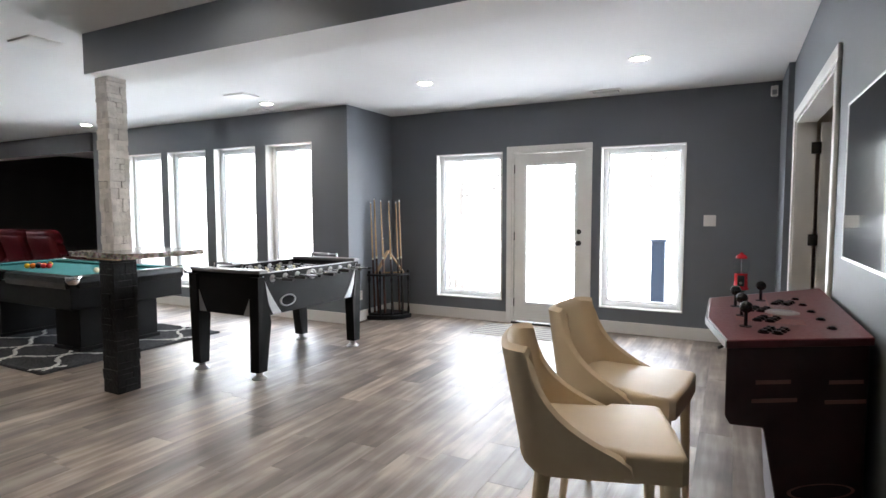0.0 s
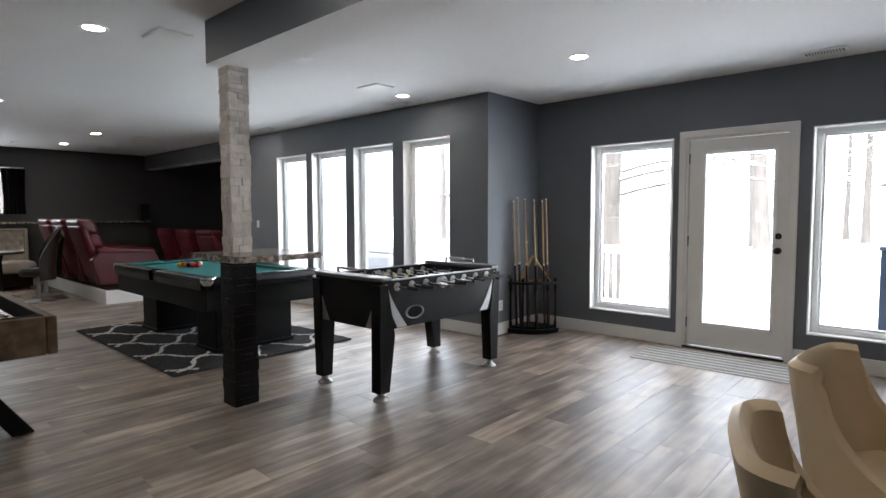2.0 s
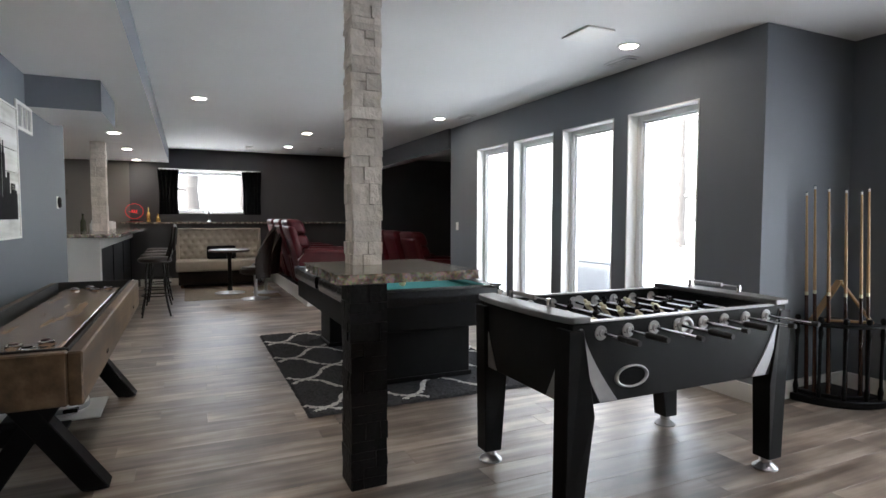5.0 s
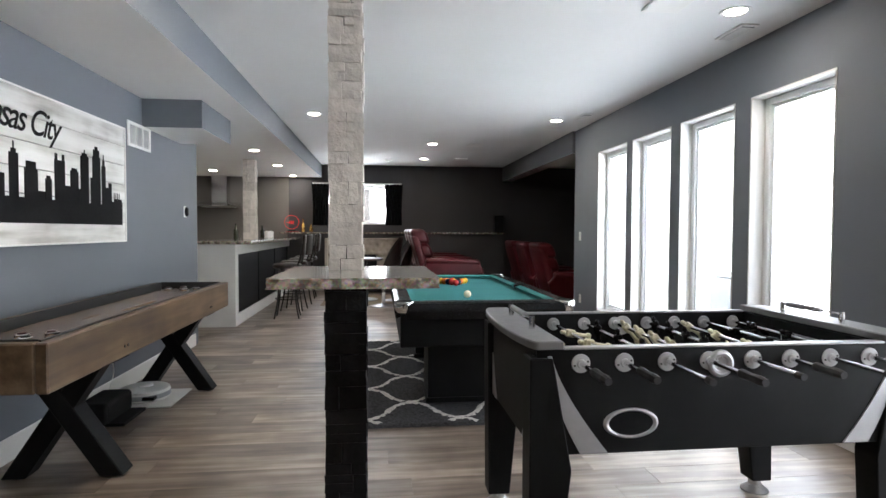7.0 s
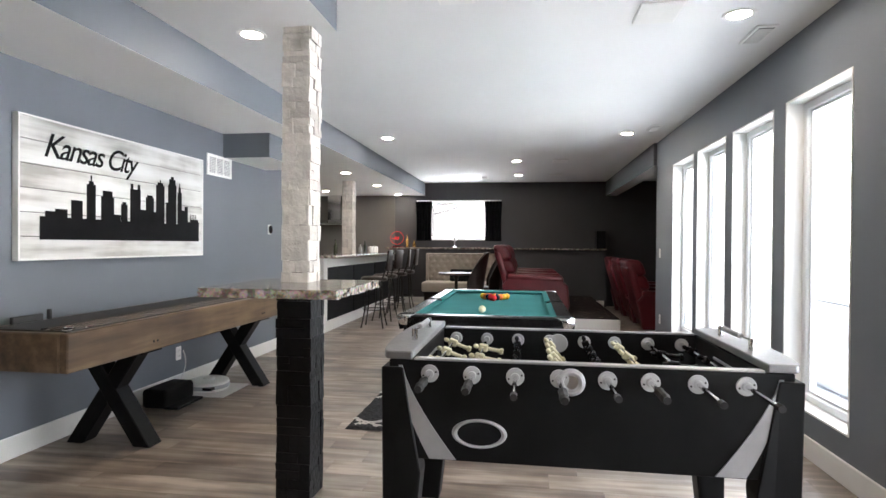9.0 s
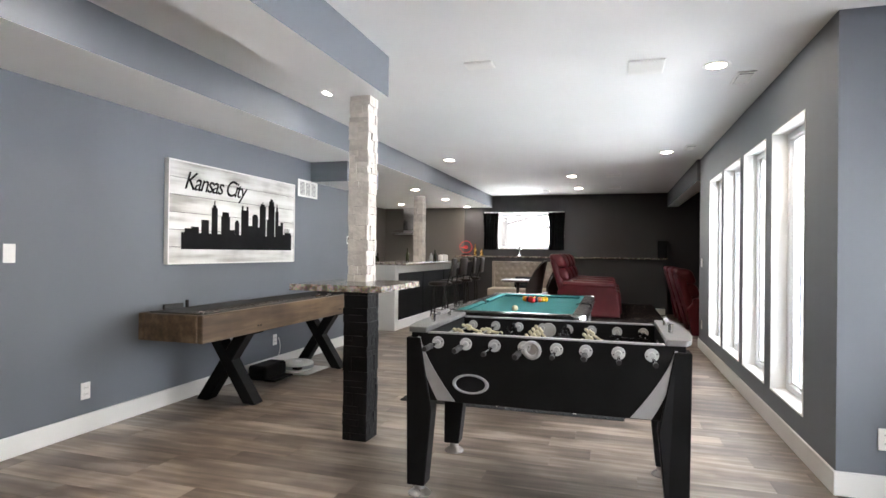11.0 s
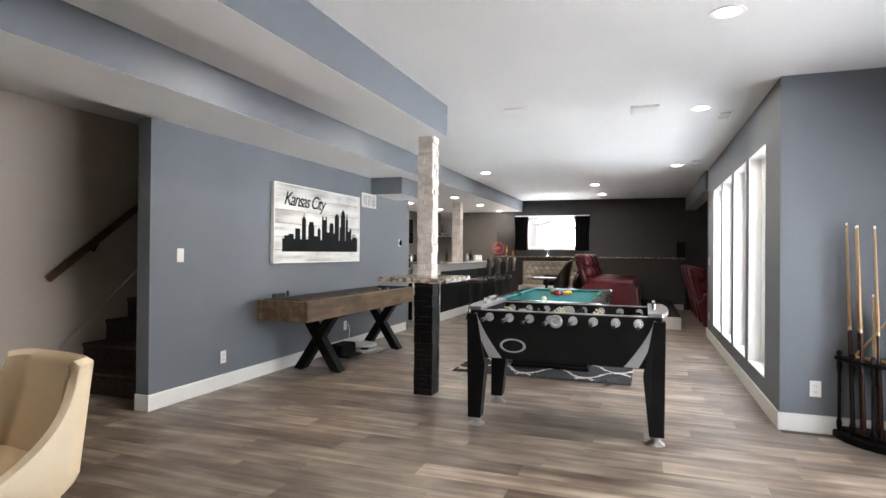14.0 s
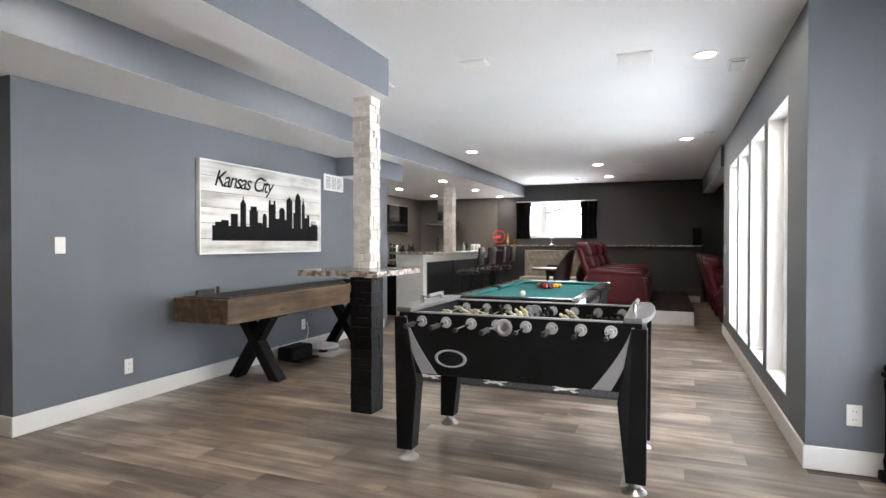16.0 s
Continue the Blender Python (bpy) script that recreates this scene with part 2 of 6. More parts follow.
M = {
    "wall": mat("grey_blue_wall_paint", (0.138, 0.152, 0.173), 0.6, vary=0.035, scale=1.2, bump=0.06, fine=260),
    "wall_dark": mat("charcoal_wall_paint", (0.062, 0.06, 0.064), 0.6, vary=0.05, scale=1.5, bump=0.05, fine=260),
    "wall_black": mat("black_theatre_paint", (0.016, 0.015, 0.017), 0.7, vary=0.06, scale=1.5, bump=0.05, fine=200),
    "wall_taupe": mat("taupe_wall_paint", (0.57, 0.50, 0.44), 0.6, vary=0.04, scale=1.5, bump=0.05, fine=240),
    "ceiling": mat("ceiling_paint", (0.74, 0.74, 0.73), 0.8, vary=0.025, scale=1.0, bump=0.12, fine=170),
    "trim": mat("white_trim_paint", (0.74, 0.73, 0.70), 0.35, vary=0.03, scale=3, bump=0.02, fine=60),
    "vinyl": mat("white_vinyl_frame", (0.78, 0.79, 0.79), 0.35, vary=0.02, scale=3, bump=0.0),
    "plank": plank_mat("grey_oak_vinyl_plank", (0.095, 0.064, 0.044), (0.23, 0.177, 0.134), (0.43, 0.362, 0.3), 0.42, 0.33),
    "plank_far": plank_mat("grey_oak_vinyl_plank_joined", (0.095, 0.064, 0.044), (0.23, 0.177, 0.134), (0.43, 0.362, 0.3), 0.42, 0.33, joined=True),
    "gap": mat("plank_joint", (0.11, 0.09, 0.075), 0.8, bump=0),
    "black": mat("black_laminate", (0.006, 0.006, 0.0065), 0.5, vary=0.3, scale=5, bump=0.03, fine=200, spec=0.14),
    "black_gloss": mat("gloss_black", (0.007, 0.007, 0.008), 0.25, vary=0.1, bump=0, spec=0.3),
    "silver": mat("silver_laminate", (0.40, 0.40, 0.41), 0.38, metal=0.55, vary=0.05, scale=20, bump=0.01),
    "brushed_cap": mat("brushed_end_cap", (0.22, 0.22, 0.225), 0.42, metal=0.7, vary=0.07, scale=20, bump=0.01),
    "bearing_grey": mat("bearing_plastic", (0.40, 0.40, 0.40), 0.45, vary=0.06, bump=0),
    "granite_table": granite_mat("brown_grey_granite", (0.31, 0.265, 0.215), (0.10, 0.08, 0.062), (0.52, 0.47, 0.41), 0.2),
    "wall_bar": mat("deep_taupe_wall_paint", (0.16, 0.148, 0.135), 0.6, vary=0.05, scale=1.5, bump=0.05, fine=240),
    "sign_red": mat("sign_red_backing", (0.34, 0.014, 0.016), 0.3, vary=0.15, scale=25, bump=0),
    "chrome": mat("chrome", (0.75, 0.75, 0.76), 0.12, metal=1.0, vary=0.04, bump=0),
    "steel": mat("brushed_steel", (0.5, 0.5, 0.5), 0.3, metal=1.0, vary=0.08, scale=15, bump=0.02),
    "rubber": mat("black_rubber", (0.018, 0.018, 0.018), 0.65, vary=0.15, bump=0.05),
    "felt": mat("teal_felt", (0.045, 0.205, 0.205), 0.95, vary=0.06, scale=3, bump=0.15, fine=600, spec=0.15),
    "ivory": mat("ivory_plastic", (0.60, 0.56, 0.37), 0.4, vary=0.06, bump=0),
    "white_stone": mat("white_ledger_stone", (0.56, 0.52, 0.475), 0.85, vary=0.14, scale=14, bump=0.7, fine=45, island=0.14),
    "black_stone": mat("black_painted_stone", (0.008, 0.008, 0.009), 0.55, vary=0.25, scale=14, bump=0.7, fine=45, island=0.3, spec=0.25),
    "granite": granite_mat("beige_grey_granite", (0.36, 0.31, 0.26), (0.08, 0.065, 0.055), (0.62, 0.58, 0.52)),
    "raw_wood": plank_mat("raw_pine", (0.36, 0.22, 0.11), (0.48, 0.31, 0.17), (0.58, 0.40, 0.23), 0.6, 0.05, "x"),
    "rustic": plank_mat("rustic_brown_wood", (0.042, 0.024, 0.012), (0.095, 0.057, 0.029), (0.165, 0.108, 0.06), 0.5, 0.06, "x", bump=0.25),
    "play": plank_mat("shuffleboard_maple", (0.15, 0.095, 0.055), (0.21, 0.14, 0.085), (0.28, 0.20, 0.13), 0.22, 0.04, "x"),
    "cream": mat("cream_leather", (0.70, 0.57, 0.39), 0.45, vary=0.05, scale=4, bump=0.06, fine=240),
    "red_leather": mat("red_leather", (0.09, 0.007, 0.011), 0.36, vary=0.18, scale=6, bump=0.1, fine=120),
    "red_wood": mat("oxblood_laminate", (0.13, 0.026, 0.03), 0.38, vary=0.1, scale=5, bump=0.02),
    "dark_red": mat("dark_red_panel", (0.042, 0.011, 0.013), 0.4, vary=0.25, scale=8, bump=0.02),
    "line_print": mat("printed_line", (0.32, 0.15, 0.13), 0.5, bump=0),
    "carpet": mat("dark_carpet", (0.028, 0.022, 0.022), 0.95, vary=0.35, scale=40, bump=0.8, fine=300, spec=0.1),
    "stair_carpet": mat("dark_stair_carpet", (0.07, 0.055, 0.048), 0.95, vary=0.25, scale=30, bump=0.8, fine=300, spec=0.1),
    "rug": mat("charcoal_shag", (0.062, 0.062, 0.066), 0.97, vary=0.4, scale=60, bump=1.0, fine=260, spec=0.1),
    "rug_line": mat("ivory_shag", (0.66, 0.65, 0.61), 0.97, vary=0.2, scale=60, bump=1.0, fine=260, spec=0.1),
    "wood_dark": plank_mat("dark_stained_wood", (0.045, 0.02, 0.012), (0.085, 0.04, 0.024), (0.13, 0.066, 0.04), 0.4, 0.1, "x"),
    "cue_wood": mat("cue_maple", (0.42, 0.265, 0.125), 0.3, vary=0.12, scale=10, bump=0, coat=0.3),
    "cue_butt": mat("cue_butt_lacquer", (0.045, 0.02, 0.014), 0.2, vary=0.3, scale=20, bump=0, island=0.4),
    "art_white": plank_mat("whitewashed_board", (0.36, 0.345, 0.32), (0.62, 0.61, 0.585), (0.74, 0.735, 0.72), 0.7, 0.06, "x", 0.8, 0.2),
    "ink": mat("black_paint", (0.009, 0.009, 0.010), 0.8, vary=0.2, bump=0.05, spec=0.1),
    "beige_fabric": mat("beige_linen", (0.46, 0.41, 0.35), 0.9, vary=0.06, scale=8, bump=0.2, fine=400, spec=0.2),
    "brown_leather": mat("espresso_leather", (0.018, 0.011, 0.009), 0.42, vary=0.2, scale=6, bump=0.08, fine=150, spec=0.3),
    "curtain": mat("black_curtain", (0.016, 0.016, 0.018), 0.9, vary=0.2, scale=20, bump=0.2, fine=300, spec=0.1),
    "white_plastic": mat("white_plastic", (0.78, 0.77, 0.74), 0.35, vary=0.02, bump=0),
    "grey_plastic": mat("grey_plastic", (0.32, 0.33, 0.34), 0.4, vary=0.05, bump=0),
    "vent_shade": mat("vent_shadow_grey", (0.18, 0.18, 0.18), 0.6, bump=0),
    "red_plastic": mat("red_enamel", (0.45, 0.012, 0.02), 0.25, vary=0.05, bump=0),
    "screen": mat("dark_screen", (0.006, 0.006, 0.007), 0.1, vary=0.1, bump=0, coat=1.0),
    "bronze": mat("oil_rubbed_bronze", (0.02, 0.017, 0.015), 0.35, metal=0.6, vary=0.15, bump=0),
    "stripe": mat("striped_mat_dark", (0.25, 0.245, 0.23), 0.95, vary=0.15, scale=60, bump=0.6, fine=300),
    "stripe_l": mat("striped_mat_pale", (0.55, 0.53, 0.48), 0.95, vary=0.12, scale=60, bump=0.6, fine=300),
    "snow": mat("snow", (0.82, 0.84, 0.87), 0.9, vary=0.05, scale=0.7, bump=0.4, fine=5),
    "bark": mat("tree_bark", (0.035, 0.031, 0.028), 0.95, vary=0.35, scale=9, bump=0.9, fine=30, stretch=(1, 1, 0.25)),
    "navy": mat("navy_plastic", (0.012, 0.022, 0.04), 0.5, vary=0.1, bump=0.02),
    "bottle": mat("bottle_glass_dark", (0.03, 0.035, 0.02), 0.1, vary=0.3, bump=0, island=0.6),
    "gold": mat("gold_metal", (0.6, 0.38, 0.12), 0.25, metal=0.9, bump=0),
    "lamp_on": glowing("lit_lamp_diffuser", (1.0, 0.9, 0.78), 6.0),
    "neon": glowing("red_neon_tube", (1.0, 0.03, 0.03), 0.02),
    "ball_y": mat("yellow_ball", (0.75, 0.42, 0.03), 0.12, vary=0.02, bump=0),
    "ball_r": mat("red_ball", (0.6, 0.03, 0.03), 0.12, vary=0.02, bump=0),
    "ball_o": mat("orange_ball", (0.75, 0.17, 0.02), 0.12, vary=0.02, bump=0),
    "ball_d": mat("black_ball", (0.02, 0.015, 0.03), 0.12, vary=0.02, bump=0),
    "ball_w": mat("cream_ball", (0.72, 0.66, 0.45), 0.12, vary=0.02, bump=0),
    "wicker": mat("tan_jute", (0.30, 0.24, 0.17), 0.95, vary=0.2, scale=40, bump=0.5, fine=200),
    "glass": glass_mat("window_glass"),
    "clear": glass_mat("clear_plastic", (0.93, 0.95, 0.96), 0.03),
}
for k in ("plank", "plank_far"):
    M[k].node_tree.nodes["Principled BSDF"].inputs["Specular IOR Level"].default_value = 0.85
    M[k].node_tree.nodes["Principled BSDF"].inputs["Coat Weight"].default_value = 0.35
    M[k].node_tree.nodes["Principled BSDF"].inputs["Coat Roughness"].default_value = 0.4


# ---- mesh helpers ----
def bm_box(bm, x0, x1, y0, y1, z0, z1, bevel=0.0, seg=1, m=None):
    r = bmesh.ops.create_cube(bm, size=1)
    vs = r["verts"]
    for v in vs:
        v.co = Vector(((x0 + x1) / 2 + v.co.x * (x1 - x0), (y0 + y1) / 2 + v.co.y * (y1 - y0), (z0 + z1) / 2 + v.co.z * (z1 - z0)))
    if bevel:
        es = list({e for v in vs for e in v.link_edges})
        out = bmesh.ops.bevel(bm, geom=es, offset=bevel, segments=seg, affect="EDGES", profile=0.5)
        vs = list({v for f in out["faces"] for v in f.verts} | {v for v in vs if v.is_valid})
    if m is not None:
        bmesh.ops.transform(bm, matrix=m, verts=vs)
    return vs


def box(x0, x1, y0, y1, z0, z1, bevel=0.0, seg=1):
    bm = bmesh.new()
    bm_box(bm, x0, x1, y0, y1, z0, z1, bevel, seg)
    return bm


def bm_cyl(bm, p, q, r0, r1=None, seg=16):
    """A tapered rod from p to q."""
    p, q = Vector(p), Vector(q)
    r = bmesh.ops.create_cone(bm, cap_ends=True, segments=seg, radius1=r0, radius2=r0 if r1 is None else r1, depth=(q - p).length)
    bmesh.ops.transform(bm, matrix=Matrix.Translation((p + q) / 2) @ (q - p).to_track_quat("Z", "Y").to_matrix().to_4x4(), verts=r["verts"])
    return r["verts"]


def cyl(p, q, r0, r1=None, seg=16):
    bm = bmesh.new()
    bm_cyl(bm, p, q, r0, r1, seg)
    return bm


def bm_lathe(bm, profile, seg=24, at=(0, 0, 0)):
    """Turns (radius, height) pairs about the z axis."""
    rings = []
    for r, z in profile:
        rings.append([bm.verts.new((at[0] + r * math.cos(2 * math.pi * k / seg), at[1] + r * math.sin(2 * math.pi * k / seg), at[2] + z)) for k in range(seg)])
    for a, b in zip(rings, rings[1:]):
        for k in range(seg):
            bm.faces.new((a[k], a[(k + 1) % seg], b[(k + 1) % seg], b[k]))
    for ring, flip in ((rings[0], True), (rings[-1], False)):
        bm.faces.new(ring[::-1] if flip else ring)


def lathe(profile, seg=24, at=(0, 0, 0)):
    bm = bmesh.new()
    bm_lathe(bm, profile, seg, at)
    return bm


def bm_prism(bm, outline, axis, a, b):
    """Extrudes a closed outline of (u, v) pairs along an axis from a to b."""
    def at(u, v, w):
        return {"x": (w, u, v), "y": (u, w, v), "z": (u, v, w)}[axis]
    lo, hi = [bm.verts.new(at(u, v, a)) for u, v in outline], [bm.verts.new(at(u, v, b)) for u, v in outline]
    n = len(outline)
    faces = [bm.faces.new(lo), bm.faces.new(hi)]
    for k in range(n):
        faces.append(bm.faces.new((lo[k], lo[(k + 1) % n], hi[(k + 1) % n], hi[k])))
    bmesh.ops.recalc_face_normals(bm, faces=faces)
    return lo + hi


def prism(outline, axis, a, b, bevel=0.0, seg=2):
    bm = bmesh.new()
    bm_prism(bm, outline, axis, a, b)
    if bevel:
        bmesh.ops.bevel(bm, geom=list(bm.edges), offset=bevel, segments=seg, affect="EDGES", profile=0.5)
    return bm


def bm_torus(bm, R, r, m, seg=32, ring=8, sx=1.0, sy=1.0):
    vs = []
    for i in range(seg):
        a = 2 * math.pi * i / seg
        row = []
        for j in range(ring):
            b = 2 * math.pi * j / ring
            d = R + r * math.cos(b)
            row.append(bm.verts.new(m @ Vector((d * math.cos(a) * sx, d * math.sin(a) * sy, r * math.sin(b)))))
        vs.append(row)
    for i in range(seg):
        for j in range(ring):
            bm.faces.new((vs[i][j], vs[(i + 1) % seg][j], vs[(i + 1) % seg][(j + 1) % ring], vs[i][(j + 1) % ring]))


def mesh_of(name, bm, material, smooth=False):
    me = bpy.data.meshes.new(name)
    bm.normal_update()
    bm.to_mesh(me)
    bm.free()
    me.materials.append(M[material])
    if smooth:
        me.shade_smooth()
        me.set_sharp_from_angle(angle=radians(40))
    return me


def part(name, bm, material, parent, label="", smooth=False):
    ob = new(name, mesh_of(name, bm, material, smooth))
    ob.parent = parent
    return tagged(ob, label=label) if label else ob


def thing(name, label, category, at=(0, 0, 0), rz=0.0, group="", kind=""):
    ob = new(name)
    ob.matrix_world = pose(*at, 0, 0, rz)
    ob.empty_display_size = 0.1
    return tagged(ob, label, category, group, kind)


def solid(name, bm, material, label, category, kind="", at=(0, 0, 0), rz=0.0, group="", smooth=False):
    ob = new(name, mesh_of(name, bm, material, smooth))
    ob.matrix_world = pose(*at, 0, 0, rz)
    return tagged(ob, label, category, group, kind)


def bezier_tube(points, radius, res=4):
    """A mesh tube along a smooth line through points."""
    cu = bpy.data.curves.new("line", "CURVE")
    cu.dimensions, cu.bevel_depth, cu.bevel_resolution, cu.resolution_u, cu.use_fill_caps = "3D", radius, 2, res, True
    sp = cu.splines.new("NURBS")
    sp.points.add(len(points) - 1)
    for p, co in zip(sp.points, points):
        p.co = (*co, 1)
    sp.use_endpoint_u, sp.order_u = True, 3
    ob = bpy.data.objects.new("line", cu)
    scene.collection.objects.link(ob)
    me = bpy.data.meshes.new_from_object(ob.evaluated_get(bpy.context.evaluated_depsgraph_get()))
    bm = bmesh.new()
    bm.from_mesh(me)
    bpy.data.objects.remove(ob)
    bpy.data.curves.remove(cu)
    bpy.data.meshes.remove(me)
    return bm


# ---- structure ----
CEIL, SOFFIT = 2.6, 2.33
Y_DOOR, Y_WIN, Y_ART, X_FAR, X_EAST, X_STEP = 7.445, 6.48, 1.855, -12.95, 0.91, -3.572


def pierced(axis, a0, a1, lo, hi, z0, z1, holes):
    """A wall from lo to hi along the other axis, between a0 and a1 in thickness, with (lo, hi, z0, z1) holes."""
    bm = bmesh.new()

    def piece(u0, u1, v0, v1):
        if u1 - u0 > 1e-4 and v1 - v0 > 1e-4:
            bm_box(bm, *((a0, a1, u0, u1) if axis == "x" else (u0, u1, a0, a1)), v0, v1)
    u = lo
    for h0, h1, v0, v1 in sorted(holes):
        piece(u, h0, z0, z1)
        piece(h0, h1, z0, v0)
        piece(h0, h1, v1, z1)
        u = h1
    piece(u, hi, z0, z1)
    return bm


def wall(name, bm, material, label):
    return solid(name, bm, material, label, "wall", "structure")


WIN_DOORSIDE = [(-2.897, -1.998, 0.265, 2.063), (-0.835, 0.035, 0.27, 2.058)]
WIN_LONG = [(-7.70, -6.905, 0.265, 2.2), (-6.77, -5.98, 0.265, 2.2), (-5.82, -5.05, 0.265, 2.2), (-4.87, -4.11, 0.265, 2.2)]
DOOR = (-1.875, -0.993, 0.0, 2.05)
wall("wall_north_door", pierced("y", Y_DOOR, Y_DOOR + 0.2, X_STEP - 0.2, 1.2, 0, CEIL, WIN_DOORSIDE + [DOOR]), "wall", "grey-blue painted wall with a glazed door and two windows")
wall("wall_step", box(X_STEP - 0.2, X_STEP, Y_WIN, Y_DOOR, 0, CEIL), "wall", "short grey-blue painted return wall beside the cue rack")
wall("wall_north_windows", pierced("y", Y_WIN, Y_WIN + 0.2, -8.53, X_STEP - 0.2, 0, CEIL, WIN_LONG), "wall", "grey-blue painted wall with four tall windows")
wall("wall_theatre_return", box(-8.53, -8.33, Y_WIN + 0.2, 9.2, 0, CEIL), "wall_black", "dark painted return wall of the theatre corner")
solid("siding", box(-8.33, -8.31, Y_WIN + 0.2, 9.4, -0.25, CEIL), "trim", "pale exterior siding", "siding", "structure")
wall("wall_theatre_north", box(X_FAR, -8.33, 9.2, 9.4, 0, CEIL), "wall_black", "black painted wall of the theatre corner")
FAR_WIN = (2.44, 4.275, 1.36, 2.2)
wall("wall_west", pierced("x", X_FAR - 0.3, X_FAR, 1.95, 9.4, 0, CEIL, [FAR_WIN]), "wall_dark", "charcoal painted wall with a small high window")
wall("wall_west_bar", box(X_FAR - 0.3, X_FAR - 0.06, -0.6, 1.95, 0, CEIL), "wall_bar", "taupe painted wall behind the bar")
wall("wall_south_bar", box(X_FAR - 0.3, -7.3, -0.3, -0.1, 0, CEIL), "wall_bar", "taupe painted wall behind the bar")
wall("wall_art", box(-7.3, -2.24, Y_ART - 0.13, Y_ART, 0, SOFFIT), "wall", "grey-blue painted wall with the city picture")
wall("wall_bar_return", box(-7.42, -7.3, -0.6, Y_ART, 0, SOFFIT), "wall", "grey-blue painted return wall beside the bar")
wall("wall_stair", box(-7.3, -0.9, 0.3, 0.5, 0, 3.6), "wall_taupe", "taupe painted stairwell wall")
wall("wall_south_return", box(-1.02, -0.9, -1.2, 0.3, 0, CEIL), "wall_taupe", "taupe painted return wall")
wall("wall_south", box(-1.02, 1.04, -1.4, -1.2, 0, CEIL), "wall", "grey-blue painted wall")
EAST_DOOR = (4.39, 6.37, 0.0, 2.06)
wall("wall_east", pierced("x", X_EAST, X_EAST + 0.13, -1.4, 6.72, 0, CEIL, [EAST_DOOR]), "wall", "grey-blue painted wall with a wide doorway")
wall("wall_east_pilaster", box(0.865, X_EAST + 0.13, 6.72, Y_DOOR, 0, CEIL), "wall", "grey-blue painted projecting corner of the wall")
wall("wall_side_room", pierced("x", 3.4, 3.5, 2.6, 7.2, 0, CEIL, []), "wall_taupe", "plain taupe wall of the side room")
wall("wall_side_room_north", box(1.04, 3.5, 7.2, 7.3, 0, CEIL), "wall_taupe", "plain taupe wall of the side room")
wall("wall_side_room_south", box(1.04, 3.5, 2.5, 2.6, 0, CEIL), "wall_taupe", "plain taupe wall of the side room")

def slab(z0, z1):
    bm = bmesh.new()
    for q in ((X_FAR - 0.3, -8.33, -1.5, 9.4), (-8.33, X_STEP - 0.2, -1.5, Y_WIN + 0.2), (X_STEP - 0.2, 3.6, -1.5, Y_DOOR + 0.2)):
        bm_box(bm, *q, z0, z1)
    return bm


solid("ceiling", slab(CEIL, CEIL + 0.15), "ceiling", "off-white painted flat ceiling", "ceiling", "structure")


def boxed(name, x0, x1, y0, y1, z0, z1, label, face="wall"):
    """A boxed-in ceiling drop: painted sides and an off-white underside."""
    ob = solid(name, box(x0, x1, y0, y1, z0, z1), face, label, "soffit", "structure")
    ob.data.materials.append(M["ceiling"])
    for p in ob.data.polygons:
        p.material_index = 1 if p.normal.z < -0.5 else 0
    return ob


boxed("soffit_long", X_FAR, X_EAST, Y_ART, 2.62, SOFFIT, CEIL, "long boxed soffit, grey-blue side and off-white underside")
boxed("soffit_bar", X_FAR, -7.3, -0.6, Y_ART, SOFFIT, CEIL, "off-white dropped ceiling above the bar")
boxed("beam", -3.62, X_EAST, 3.505, 3.855, 2.322, CEIL, "boxed ceiling beam painted grey-blue, resting on the stone post")
boxed("beam_theatre", X_FAR, -8.53, 6.44, 6.66, 2.3, CEIL, "boxed beam across the theatre opening", "wall_dark")
boxed("soffit_duct", -6.95, -6.035, Y_ART, 2.335, 2.095, SOFFIT, "small boxed duct drop painted grey-blue")
# stairwell lid
solid("ceiling_stair", box(-7.3, -2.24, 0.5, Y_ART - 0.13, 3.5, 3.6), "ceiling", "ceiling over the stairs", "ceiling", "structure")
wall("wall_stair_upper", box(-7.3, -2.24, Y_ART - 0.13, Y_ART, CEIL, 3.6), "wall_taupe", "upper stairwell wall")

solid("floor", slab(-0.12, -0.004), "gap", "dark underlay below the vinyl planks", "floor", "structure")


def baseboard(name, x0, x1, y0, y1, h=0.13):
    ob = solid(name, box(x0, x1, y0, y1, 0, h, 0.004), "trim", "white painted baseboard", "baseboard", "structure")
    return ob


T = 0.016
baseboard("baseboard", X_STEP + T, -1.94, Y_DOOR - T, Y_DOOR)
baseboard("baseboard", -0.928, 0.865, Y_DOOR - T, Y_DOOR)
baseboard("baseboard", X_STEP, X_STEP + T, Y_WIN - T, Y_DOOR)
baseboard("baseboard", -8.53, X_STEP, Y_WIN - T, Y_WIN)
baseboard("baseboard", -7.3, -2.24 + T, Y_ART, Y_ART + T)
baseboard("baseboard", -2.24, -2.24 + T, Y_ART - 0.13, Y_ART)
baseboard("baseboard", X_EAST - T, X_EAST, -1.2, 4.31)
baseboard("baseboard", X_EAST - T, X_EAST, 6.45, 6.72)
baseboard("baseboard", -2.2, -0.9, 0.5, 0.5 + T)
baseboard("baseboard", -12.77, -12.77 + T, 2.1, 6.4)


